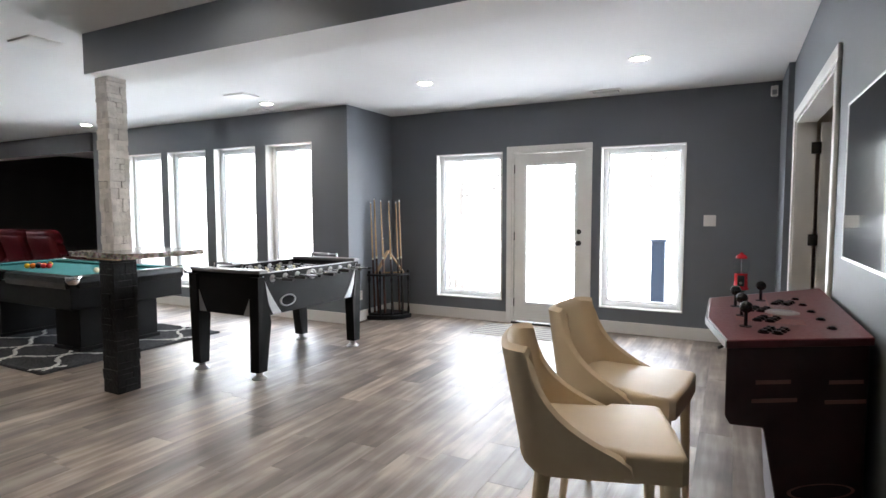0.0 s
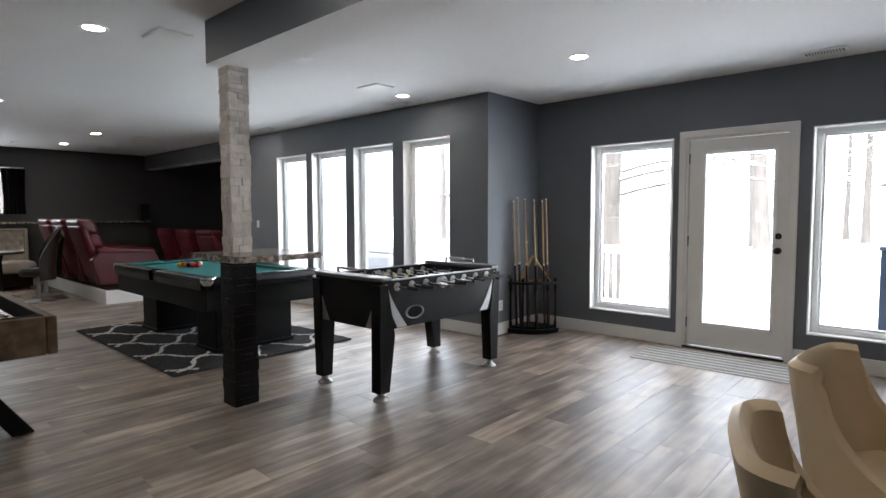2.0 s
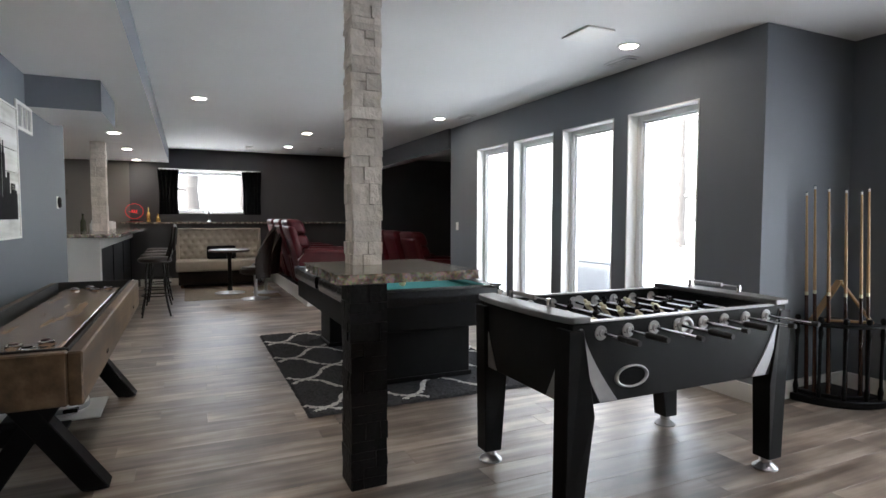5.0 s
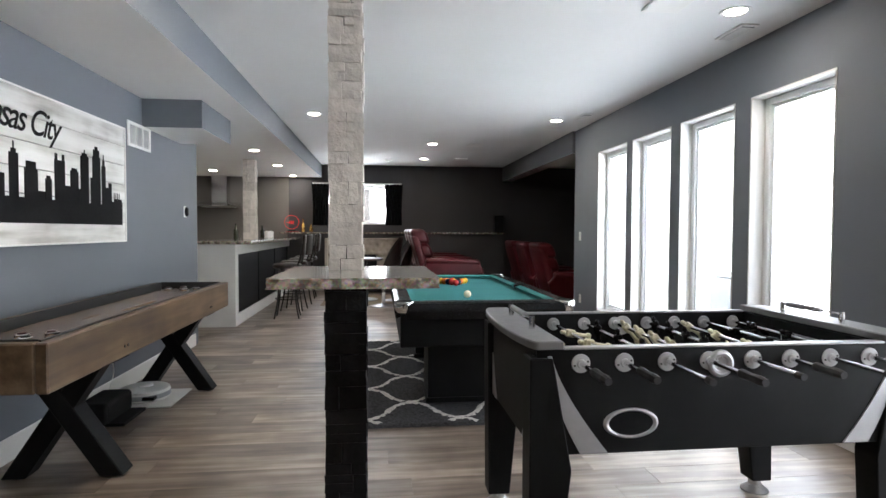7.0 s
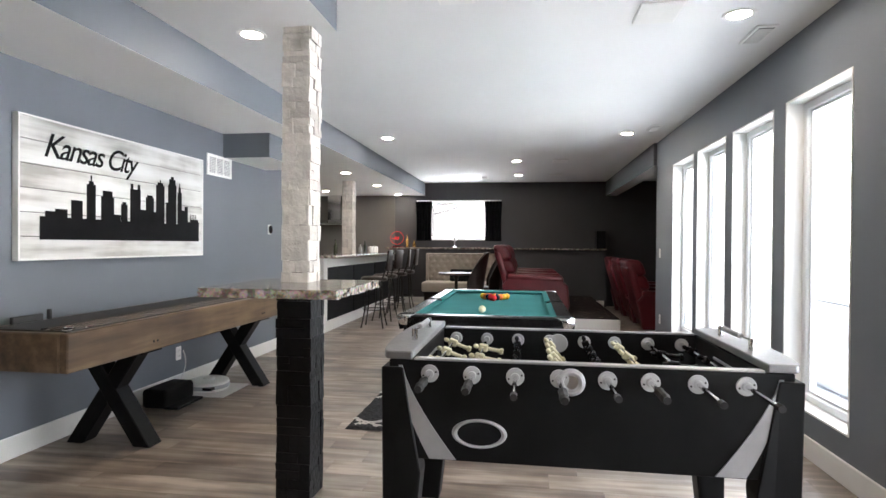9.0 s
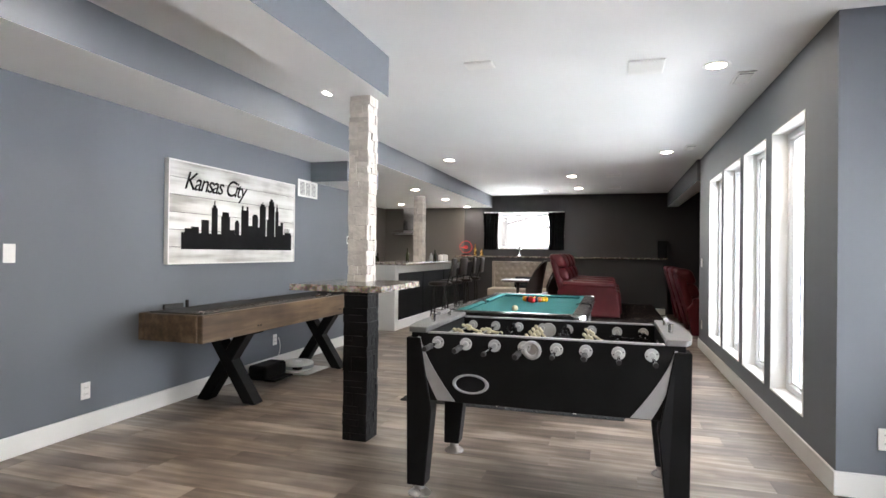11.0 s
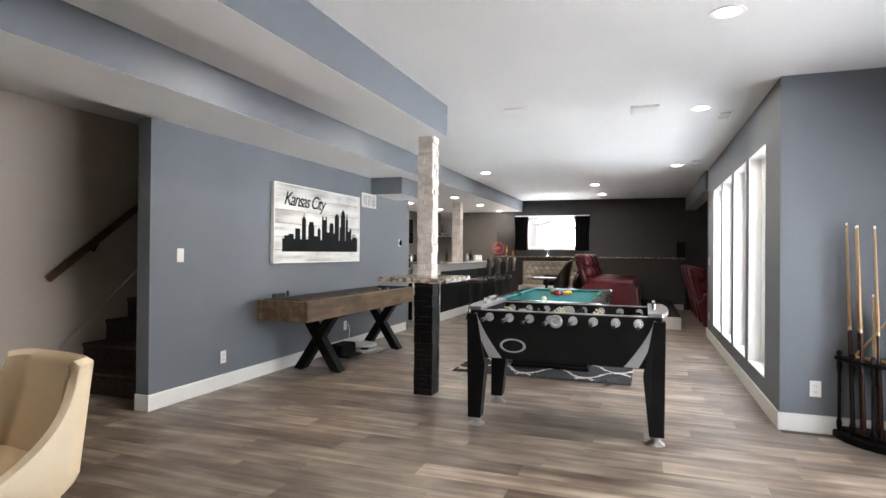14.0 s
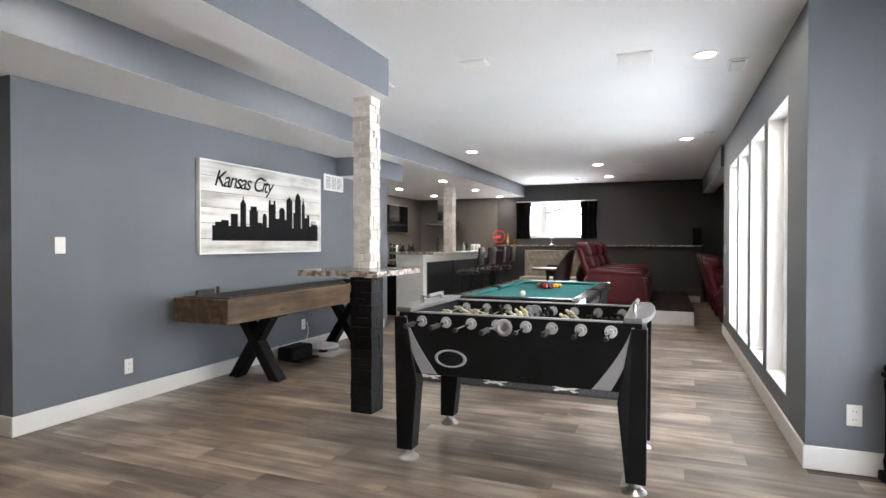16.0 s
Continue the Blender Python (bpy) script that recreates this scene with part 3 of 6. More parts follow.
# ---- windows ----
def window(name, hole, y, depth=0.2, far=False, label="tall white vinyl window looking onto snow"):
    """A fixed window in a hole of a wall: reveal lining, vinyl frame, stop bead, pane and sill."""
    a, b, z0, z1 = hole
    w = thing(name, label, "window", kind="structure")
    m = Matrix.Identity(4) if not far else Matrix.Translation((y, 0, 0)) @ Matrix.Rotation(radians(90), 4, "Z") @ Matrix.Translation((0, 0, 0))

    def add(nm, bm, material, lab=""):
        if far:
            bmesh.ops.transform(bm, matrix=m, verts=bm.verts)
        return part(nm, bm, material, w, lab)
    y0 = 0.0 if far else y
    t = 0.012
    for nm, q in (("reveal", (a, a + t, y0 - 0.004, y0 + depth - 0.06, z0 + t, z1 - t)), ("reveal", (b - t, b, y0 - 0.004, y0 + depth - 0.06, z0 + t, z1 - t)),
                  ("reveal", (a, b, y0 - 0.004, y0 + depth - 0.06, z1 - t, z1)), ("window_sill", (a, b, y0 - 0.006, y0 + depth - 0.06, z0, z0 + t))):
        add(nm, box(*q), "trim")
    f0, f1 = y0 + depth - 0.10, y0 + depth - 0.03
    g = 0.05
    for q in ((a + t, a + t + g, f0, f1, z0 + t, z1 - t), (b - t - g, b - t, f0, f1, z0 + t, z1 - t), (a + t + g, b - t - g, f0, f1, z0 + t, z0 + t + g), (a + t + g, b - t - g, f0, f1, z1 - t - g, z1 - t)):
        add("window_frame", box(*q, 0.006), "vinyl")
    a2, b2, c2, d2, s = a + t + g, b - t - g, z0 + t + g, z1 - t - g, 0.018
    for q in ((a2, a2 + s, f0 + 0.02, f1 - 0.01, c2, d2), (b2 - s, b2, f0 + 0.02, f1 - 0.01, c2, d2), (a2 + s, b2 - s, f0 + 0.02, f1 - 0.01, c2, c2 + s), (a2 + s, b2 - s, f0 + 0.02, f1 - 0.01, d2 - s, d2)):
        add("stop_bead", box(*q, 0.004), "vinyl")
    pane = add("pane", box(a2 + s, b2 - s, f0 + 0.034, f0 + 0.04, c2 + s, d2 - s), "glass", "clear glass pane")
    pane.visible_shadow = False
    return w


for k, hole in enumerate(WIN_LONG):
    window("window_%d" % (k + 1), hole, Y_WIN)
for k, hole in enumerate(WIN_DOORSIDE):
    window("window_%d" % (k + 5), hole, Y_DOOR, label="wide white vinyl window beside the glazed door")
window("window_7", (FAR_WIN[0], FAR_WIN[1], FAR_WIN[2], FAR_WIN[3]), X_FAR, 0.3, True, "small high window with black curtains")


def glazed_door():
    a, b, z0, z1 = DOOR
    d = thing("door_1", "white exterior door with one tall glass pane, closed", "door", kind="structure")
    y = Y_DOOR
    c = 0.065
    for q in ((a - c, a, y - 0.018, y, 0, z1), (b, b + c, y - 0.018, y, 0, z1), (a - c, b + c, y - 0.018, y, z1, z1 + c)):
        part("casing", box(*q, 0.004), "trim", d)
    for q in ((a, a + 0.02, y - 0.002, y + 0.15, 0.02, z1 - 0.02), (b - 0.02, b, y - 0.002, y + 0.15, 0.02, z1 - 0.02), (a, b, y - 0.002, y + 0.15, z1 - 0.02, z1)):
        part("jamb", box(*q), "trim", d)
    part("threshold", box(a, b, y - 0.03, y + 0.18, 0, 0.02, 0.005), "bronze", d, "dark metal threshold")
    l0, l1, t0, t1 = a + 0.024, b - 0.024, 0.028, z1 - 0.024
    g = (-1.70, -1.125, 0.262, 1.885)
    leaf = part("leaf", pierced("y", y + 0.03, y + 0.075, l0, l1, t0, t1, [g]), "trim", d)
    for q in ((g[0] - 0.03, g[0], g[2] - 0.03, g[3] + 0.03), (g[1], g[1] + 0.03, g[2] - 0.03, g[3] + 0.03), (g[0], g[1], g[2] - 0.03, g[2]), (g[0], g[1], g[3], g[3] + 0.03)):
        part("glazing_bead", box(q[0], q[1], y + 0.02, y + 0.03, q[2], q[3], 0.004), "vinyl", leaf)
    pane = part("pane", box(g[0], g[1], y + 0.05, y + 0.056, g[2], g[3]), "glass", leaf, "clear glass pane")
    pane.visible_shadow = False
    for z, r in ((1.115, 0.028), (0.985, 0.03)):
        k = part("deadbolt" if z > 1.05 else "door_knob", bmesh.new(), "bronze", leaf, "dark bronze lock" if z > 1.05 else "dark bronze knob")
        bm = bmesh.new()
        bm_lathe(bm, [(r, 0), (r, 0.008), (0.012, 0.012), (0.012, 0.035)] + ([(r * 0.6, 0.036), (r * 0.9, 0.05), (r * 0.9, 0.06), (r * 0.5, 0.072)] if z < 1.05 else []), 20)
        bmesh.ops.transform(bm, matrix=Matrix.Translation((l1 - 0.06, y + 0.03, z)) @ Matrix.Rotation(radians(90), 4, "X"), verts=bm.verts)
        bm.to_mesh(k.data)
        bm.free()
    for z in (0.25, 1.05, 1.85):
        part("hinge", cyl((l0 - 0.004, y + 0.022, z - 0.05), (l0 - 0.004, y + 0.022, z + 0.05), 0.008, seg=8), "bronze", d, "dark bronze hinge")
    return d


glazed_door()


def side_doorway():
    y0, y1, _, z1 = EAST_DOOR
    d = thing("door_2", "white cased doorway, its door standing open", "door", kind="structure")
    x, c = X_EAST, 0.075
    for q in ((x - 0.018, x, y0 - c, y0, 0, z1), (x - 0.018, x, y1, y1 + c, 0, z1), (x - 0.018, x, y0 - c, y1 + c, z1, z1 + c)):
        part("casing", box(*q, 0.004), "trim", d)
    for q in ((x - 0.002, x + 0.132, y0, y0 + 0.018, 0, z1 - 0.018), (x - 0.002, x + 0.132, y1 - 0.018, y1, 0, z1 - 0.018), (x - 0.002, x + 0.132, y0, y1, z1 - 0.018, z1)):
        part("jamb", box(*q), "trim", d)
    leaf = part("leaf", box(x + 0.16, x + 1.0, y1 - 0.015, y1 + 0.025, 0.01, z1 - 0.025, 0.003), "trim", d, "white door leaf, open")
    for z in (0.3, 1.12, 1.84):
        part("hinge", box(x + 0.10, x + 0.165, y1 - 0.026, y1 - 0.018, z - 0.045, z + 0.045, 0.003), "bronze", d, "black hinge")
    return d


side_doorway()


# ---- recessed lamps, vents and speakers in the ceiling ----
def recessed_light(x, y, z, watts):
    t = thing("recessed_light", "round lit recessed ceiling light with white trim", "ceiling light", (x, y, z), group="recessed ceiling lights")
    bm = bmesh.new()
    bm_lathe(bm, [(0.062, -0.002), (0.066, -0.006), (0.088, -0.006), (0.092, -0.001), (0.092, 0.0)], 28)
    bmesh.ops.delete(bm, geom=[f for f in bm.faces if len(f.verts) > 4], context="FACES")
    part("trim_ring", bm, "white_plastic", t, "", True)
    part("diffuser", lathe([(0.0635, -0.003), (0.0635, -0.001)], 24), "lamp_on", t, "glowing diffuser")
    can_light(x, y, z - 0.012, watts)


for x, y in ((-2.23, 5.955), (-0.24, 6.0), (-4.37, 6.01), (-7.84, 5.985), (-4.3, 3.05), (-2.0, 3.05), (0.15, 3.05), (-7.81, 3.06), (-9.9, 4.645), (-11.72, 4.65)):
    recessed_light(x, y, CEIL, 0.7 if y > 5 else (0.6 if x > -9 else 0.08))
for x, y in ((-9.03, 2.11), (-10.84, 2.1), (-12.63, 2.09), (-11.8, 0.78), (-10.03, 0.76)):
    recessed_light(x, y, SOFFIT, 0.17)


def ceiling_panel(name, x, y, w, d, label, slats=0, material="white_plastic"):
    t = thing(name, label, "vent" if slats else "speaker", (x, y, CEIL))
    part("frame", box(-w / 2, w / 2, -d / 2, d / 2, -0.012, 0, 0.004), material, t)
    if slats:
        # flat sheet, its grey stands in for the shade between the slats
        part("backing", box(-w / 2 + 0.02, w / 2 - 0.02, -d / 2 + 0.02, d / 2 - 0.02, -0.014, -0.0125), "vent_shade", t, "grey sheet coloured as the shade behind the slats")
        for k in range(slats):
            xx = -w / 2 + 0.03 + (w - 0.06) * (k + 0.5) / slats
            part("slat", box(xx - 0.004, xx + 0.004, -d / 2 + 0.02, d / 2 - 0.02, -0.018, -0.0145), material, t)
    else:
        part("grille", box(-w / 2 + 0.014, w / 2 - 0.014, -d / 2 + 0.014, d / 2 - 0.014, -0.0145, -0.0125), "trim", t, "fine white speaker grille")
    return t


for x, y in ((-4.27, 5.54), (-4.11, 3.46), (-9.96, 5.33), (-11.72, 5.35)):
    ceiling_panel("ceiling_speaker", x, y, 0.30, 0.24, "square white ceiling speaker with a flush grille")
ceiling_panel("ceiling_speaker", -3.93, 4.415, 0.14, 0.2, "small white ceiling plate")
for x, y in ((-4.70, 6.24), (-7.55, 6.23), (-12.05, 3.98), (-0.73, 7.13)):
    ceiling_panel("ceiling_vent", x, y, 0.30, 0.13, "white slotted ceiling air vent", 12)


# ---- outdoors ----
solid("ground", box(-200, 200, -200, 260, -0.35, -0.25), "snow", "snow-covered ground", "snow", "structure")
solid("ground_west", box(-60, X_FAR - 0.3, -40, 9.4, -0.25, 0.3, 0.2, 3), "snow", "snow-covered bank outside the high window", "snow", "structure")


# ---- game room: foosball table ----
def foosball_table():
    t = thing("foosball_table", "black foosball table with silver end caps and ivory players", "foosball table", (-3.222, 4.99, 0))
    HX, HY, Z0, Z1 = 0.39, 0.66, 0.51, 0.855
    for s in (1, -1):
        p = part("side_panel", box(min(s * HX, s * (HX - 0.025)), max(s * HX, s * (HX - 0.025)), -HY, HY, Z0, Z1, 0.003), "black", t)
        part("rail_strip", box(s * (HX - 0.012) - 0.016, s * (HX - 0.012) + 0.016, -0.57, 0.57, Z1, Z1 + 0.008, 0.002), "silver", p, "thin silver rail strip")
        part("end_panel", box(-HX + 0.026, HX - 0.026, s * (HY - 0.0125) - 0.0125, s * (HY - 0.0125) + 0.0125, Z0, Z1, 0.003), "black", t)
        # end cap with a curved outer edge
        out = [(-0.402, s * 0.575), (0.402, s * 0.575)]
        out += [(0.402 * math.cos(a), s * (0.662 + 0.05 * math.sin(a))) for a in [math.pi * k / 14 for k in range(15)]]
        cap = part("end_cap", prism(out, "z", Z1 + 0.003, Z1 + 0.03, 0.004, 1), "brushed_cap", t, "curved silver end cap")
        # score counter: beads on a bar between two studs
        for yy in (-0.16, 0.16):
            part("counter_post", cyl((yy, s * 0.615, Z1 + 0.028), (yy, s * 0.615, Z1 + 0.075), 0.011, seg=14), "chrome", cap)
        part("counter_bar", cyl((-0.16, s * 0.615, Z1 + 0.066), (0.16, s * 0.615, Z1 + 0.066), 0.004, seg=8), "chrome", cap)
        bm = bmesh.new()
        for k in range(10):
            bm_cyl(bm, (-0.13 + k * 0.019, s * 0.615, Z1 + 0.066), (-0.115 + k * 0.019, s * 0.615, Z1 + 0.066), 0.011, seg=10)
        part("counter_bead", bm, "silver", cap, "row of score beads")
    part("playing_field", box(-HX + 0.027, HX - 0.027, -0.575, 0.575, 0.645, 0.715), "black_gloss", t, "dark playing field")
    for s in (1, -1):
        part("field_end", box(-HX + 0.027, HX - 0.027, s * 0.585 - 0.01, s * 0.585 + 0.01, 0.585, Z1 - 0.003), "black", t)
        part("goal_frame", box(-0.11, 0.11, s * 0.572 - 0.003, s * 0.572 + 0.003, 0.72, 0.81, 0.002), "silver", t, "silver goal mouth frame")
        part("goal_mouth", box(-0.098, 0.098, s * 0.5675 - 0.002, s * 0.5675 + 0.002, 0.722, 0.80), "ink", t)
        part("field_line", box(-0.3, 0.3, s * 0.30 - 0.004, s * 0.30 + 0.004, 0.7155, 0.717), "white_plastic", t, "white field line")
    part("field_line", box(-HX + 0.03, HX - 0.03, -0.004, 0.004, 0.7155, 0.717), "white_plastic", t, "white field line")
    part("cabinet_floor", box(-HX + 0.03, HX - 0.03, -HY + 0.03, HY - 0.03, Z0 + 0.01, Z0 + 0.025), "black", t)
    # legs: broad at the top, tapering to a chrome foot
    for sx in (1, -1):
        for sy in (1, -1):
            o = [(sy * 0.685, 0.83), (sy * 0.68, 0.06), (sy * 0.585, 0.06), (sy * 0.545, 0.46), (sy * 0.61, 0.83)]
            bm = bmesh.new()
            bm_prism(bm, o, "x", sx * 0.403, sx * 0.305)
            for v in bm.verts:
                if v.co.z < 0.3:
                    v.co.x = sx * (0.385 if abs(v.co.x) > 0.35 else 0.29)
            bmesh.ops.bevel(bm, geom=list(bm.edges), offset=0.004, segments=1, affect="EDGES")
            leg = part("leg", bm, "black", t)
            part("foot", lathe([(0.06, 0), (0.061, 0.007), (0.055, 0.012), (0.038, 0.026), (0.028, 0.034), (0.028, 0.062)], 28, (sx * 0.335, sy * 0.625, 0)), "steel", leg, "shiny steel levelling foot")
            # silver curved accent beside the leg
            acc = []
            for k in range(9):
                f = k / 8
                acc.append((sy * (0.625 - 0.11 * f ** 1.7), 0.835 - 0.32 * f))
            back = [(sy * (0.612 - 0.19 * f ** 1.35), 0.835 - 0.32 * f) for f in [k / 8 for k in range(8, -1, -1)]]
            part("accent_strip", prism(acc + back, "x", sx * 0.386, sx * 0.3955), "silver", t, "curved silver accent strip")
            acc2 = [(sx * (0.355 - 0.06 * (k / 6) ** 1.6), 0.83 - 0.315 * k / 6) for k in range(7)] + [(sx * (0.345 - 0.13 * (k / 6) ** 1.3), 0.83 - 0.315 * k / 6) for k in range(6, -1, -1)]
            part("accent_strip", prism(acc2, "y", sy * 0.6605, sy * 0.6645), "silver", t, "curved silver accent strip")
    # ball exit ring and centre ball entry, both sides
    for s in (1, -1):
        bm = bmesh.new()
        bm_torus(bm, 0.085, 0.010, Matrix.Translation((s * HX, -0.342, 0.609)) @ Matrix.Rotation(radians(90), 4, "Y"), 36, 8, 0.53, 1.0)
        ring = part("ball_exit_ring", bm, "silver", t, "oval silver ball exit ring", True)
        bm = bmesh.new()
        r = bmesh.ops.create_circle(bm, cap_ends=True, segments=28, radius=1)
        bmesh.ops.transform(bm, matrix=Matrix.Translation((s * (HX + 0.002), -0.342, 0.609)) @ Matrix.Rotation(radians(90), 4, "Y") @ Matrix.Diagonal((0.044, 0.084, 1, 1)), verts=bm.verts)
        part("ball_exit", bm, "ink", ring)
        bm = bmesh.new()
        bm_torus(bm, 0.035, 0.012, Matrix.Translation((s * (HX + 0.004), -0.035, 0.80)) @ Matrix.Rotation(radians(90), 4, "Y"), 28, 8)
        cup = part("ball_entry", bm, "silver", t, "round silver ball entry cup", True)
        part("entry_cup", cyl((s * (HX + 0.001), -0.035, 0.80), (s * (HX + 0.004), -0.035, 0.80), 0.034, 0.03, 24), "steel", cup)
        part("entry_guide", cyl((s * (HX - 0.026), -0.035, 0.80), (s * (HX - 0.031), -0.035, 0.80), 0.044, 0.041, 28), "bearing_grey", t, "round grey ball guide")
    men = (3, 2, 3, 5, 5, 3, 2, 3)
    for k in range(8):
        y, z = -0.515 + k * 0.147, 0.81
        if k == 4:
            y += 0.01
        mine = k in (0, 1, 3, 5)
        shift = random.Random(k + 3).uniform(-0.05, 0.05)
        rod = part("rod", cyl((-0.615 + shift, y, z), (0.615 + shift, y, z), 0.0078, seg=12), "chrome", t, "chrome rod", True)
        e = 1 if mine else -1
        bm = bmesh.new()
        prof = [(0.011, 0), (0.0155, 0.01), (0.0135, 0.05), (0.0155, 0.09), (0.012, 0.115)]
        bm_lathe(bm, prof, 8)
        bmesh.ops.transform(bm, matrix=Matrix.Translation((e * 0.525 + shift, y, z)) @ Matrix.Rotation(radians(90 * e), 4, "Y"), verts=bm.verts)
        part("handle", bm, "rubber", rod, "black octagonal handle")
        part("rod_cap", cyl((-e * 0.61 + shift, y, z), (-e * 0.64 + shift, y, z), 0.011, seg=10), "rubber", rod, "black rod end cap")
        for s in (1, -1):
            b = part("bearing", lathe([(0.031, 0), (0.031, 0.004), (0.029, 0.0055), (0.015, 0.0065), (0.0135, 0.013), (0.010, 0.013)], 24), "bearing_grey", t, "round grey rod bearing")
            b.matrix_local = Matrix.Translation((s * HX, y, z)) @ Matrix.Rotation(radians(90 * s), 4, "Y")
            for q in (-0.022, 0.022):
                part("screw", cyl((s * (HX + 0.005), y + q, z + q * 0.3), (s * (HX + 0.0072), y + q, z + q * 0.3), 0.0035, seg=8), "bronze", t)
            b = part("inner_bearing", lathe([(0.029, 0), (0.029, 0.004), (0.026, 0.006), (0.014, 0.007), (0.012, 0.014)], 20), "bearing_grey", t, "round grey rod bearing")
            b.matrix_local = Matrix.Translation((s * (HX - 0.0255), y, z)) @ Matrix.Rotation(radians(-90 * s), 4, "Y")
        n = men[k]
        tilt = radians((70, 80, 8, 40, 20, 55, 85, 60)[k])
        for j in range(n):
            x = (j - (n - 1) / 2) * (0.13 if n == 5 else 0.21) + shift
            bm = bmesh.new()
            bm_box(bm, -0.012, 0.012, -0.016, 0.016, -0.02, 0.02, 0.005)
            bm_box(bm, -0.011, 0.011, -0.007, 0.007, -0.075, -0.018, 0.004)
            bm_box(bm, -0.013, 0.013, -0.012, 0.012, -0.088, -0.07, 0.004)
            bm_box(bm, -0.010, 0.010, -0.009, 0.009, 0.02, 0.044, 0.006)
            p = part("player", bm, "ivory" if mine else "black_gloss", rod, "ivory player figure" if mine else "black player figure")
            p.matrix_local = Matrix.Translation((x, y, z)) @ Matrix.Rotation(tilt, 4, "X")
    return t


foosball_table()


# ---- pool table, balls and rug ----
def pool_table():
    t = thing("pool_table", "black pool table with teal felt and chrome corner castings", "pool table", (-5.84, 4.525, 0))
    L, W, Z = 1.165, 0.595, 0.775
    part("bed", box(-L + 0.09, L - 0.09, -W + 0.09, W - 0.09, 0.70, 0.738), "felt", t, "teal felt bed")
    for s in (1, -1):
        # long rails in two lengths either side of a side pocket, short rails at the ends
        for q in ((0.07, L - 0.07), (-L + 0.07, -0.07)):
            bm = bmesh.new()
            o = [(s * (W - 0.105), 0.70), (s * W, 0.66), (s * (W + 0.012), 0.72), (s * (W + 0.004), 0.765), (s * (W - 0.02), Z), (s * (W - 0.105), Z)]
            bm_prism(bm, o, "x", *q)
            bmesh.ops.bevel(bm, geom=list(bm.edges), offset=0.004, segments=2, affect="EDGES")
            r = part("rail", bm, "black_gloss", t)
            n = bmesh.new()
            bm_prism(n, [(s * (W - 0.105), 0.738), (s * (W - 0.105), Z - 0.001), (s * (W - 0.15), Z - 0.012), (s * (W - 0.135), 0.742)], "x", q[0] + 0.02, q[1] - 0.02)
            part("cushion", n, "felt", r, "teal felt cushion")
            for k in range(3):
                xx = q[0] + (q[1] - q[0]) * (k + 1) / 4
                part("sight", cyl((xx, s * (W - 0.055), Z), (xx, s * (W - 0.055), Z + 0.0015), 0.006, seg=8), "chrome", r)
        bm = bmesh.new()
        o = [(s * (L - 0.105), 0.70), (s * L, 0.66), (s * (L + 0.012), 0.72), (s * (L + 0.004), 0.765), (s * (L - 0.02), Z), (s * (L - 0.105), Z)]
        bm_prism(bm, o, "y", -W + 0.07, W - 0.07)
        bmesh.ops.bevel(bm, geom=list(bm.edges), offset=0.004, segments=2, affect="EDGES")
        r = part("rail", bm, "black_gloss", t)
        n = bmesh.new()
        bm_prism(n, [(s * (L - 0.105), 0.738), (s * (L - 0.105), Z - 0.001), (s * (L - 0.15), Z - 0.012), (s * (L - 0.135), 0.742)], "y", -W + 0.12, W - 0.12)
        part("cushion", n, "felt", r, "teal felt cushion")
        for k in range(3):
            yy = (k - 1) * 0.25
            part("sight", cyl((s * (L - 0.055), yy, Z), (s * (L - 0.055), yy, Z + 0.0015), 0.006, seg=8), "chrome", r)
        part("side_pocket", lathe([(0.0, 0.70), (0.062, 0.70), (0.066, Z - 0.004), (0.05, Z - 0.002), (0.0, Z - 0.03)], 20, (0, s * (W - 0.07), 0)), "ink", t, "dark side pocket")
        for q in (1, -1):
            c = part("corner_casting", lathe([(0.0, 0.70), (0.05, 0.705), (0.066, 0.73), (0.068, Z - 0.008), (0.062, Z + 0.003), (0.05, Z + 0.002)], 24, (q * (L - 0.057), s * (W - 0.057), 0)), "chrome", t, "chrome corner casting", True)
            part("corner_pocket", lathe([(0.0, Z - 0.06), (0.052, Z - 0.02), (0.053, Z + 0.004)], 18, (q * (L - 0.06), s * (W - 0.06), 0)), "ink", c)
    part("apron", box(-L + 0.06, L - 0.06, -W + 0.03, W - 0.03, 0.47, 0.69, 0.006), "black", t)
    for x in (0.47, -0.94):
        part("leg", box(x - 0.02, x + 0.40 - 0.02, -0.36, 0.45, 0.03, 0.475, 0.008), "black", t)
        part("leg_foot", box(x - 0.035, x + 0.395, -0.375, 0.465, 0.022, 0.06, 0.006), "black", t)
    return t


pool_table()


def pool_ball(x, y, material, label):
    bm = bmesh.new()
    bmesh.ops.create_uvsphere(bm, u_segments=20, v_segments=12, radius=0.0286)
    return solid("pool_ball", bm, material, label, "pool ball", at=(x, y, 0.738 + 0.0286), group="pool balls", smooth=True)


pool_ball(-5.2, 4.475, "ball_w", "cream white cue ball on the teal felt")
BALL = (("ball_r", "red"), ("ball_o", "orange"), ("ball_y", "yellow"), ("ball_d", "dark purple"))
k = 0
for row in range(5):
    for col in range(row + 1):
        m, w = BALL[(k * 7 + row) % 4]
        pool_ball(-6.12 - row * 0.0497, 4.51 + (col - row / 2) * 0.0574, m, w + " pool ball in the racked triangle")
        k += 1


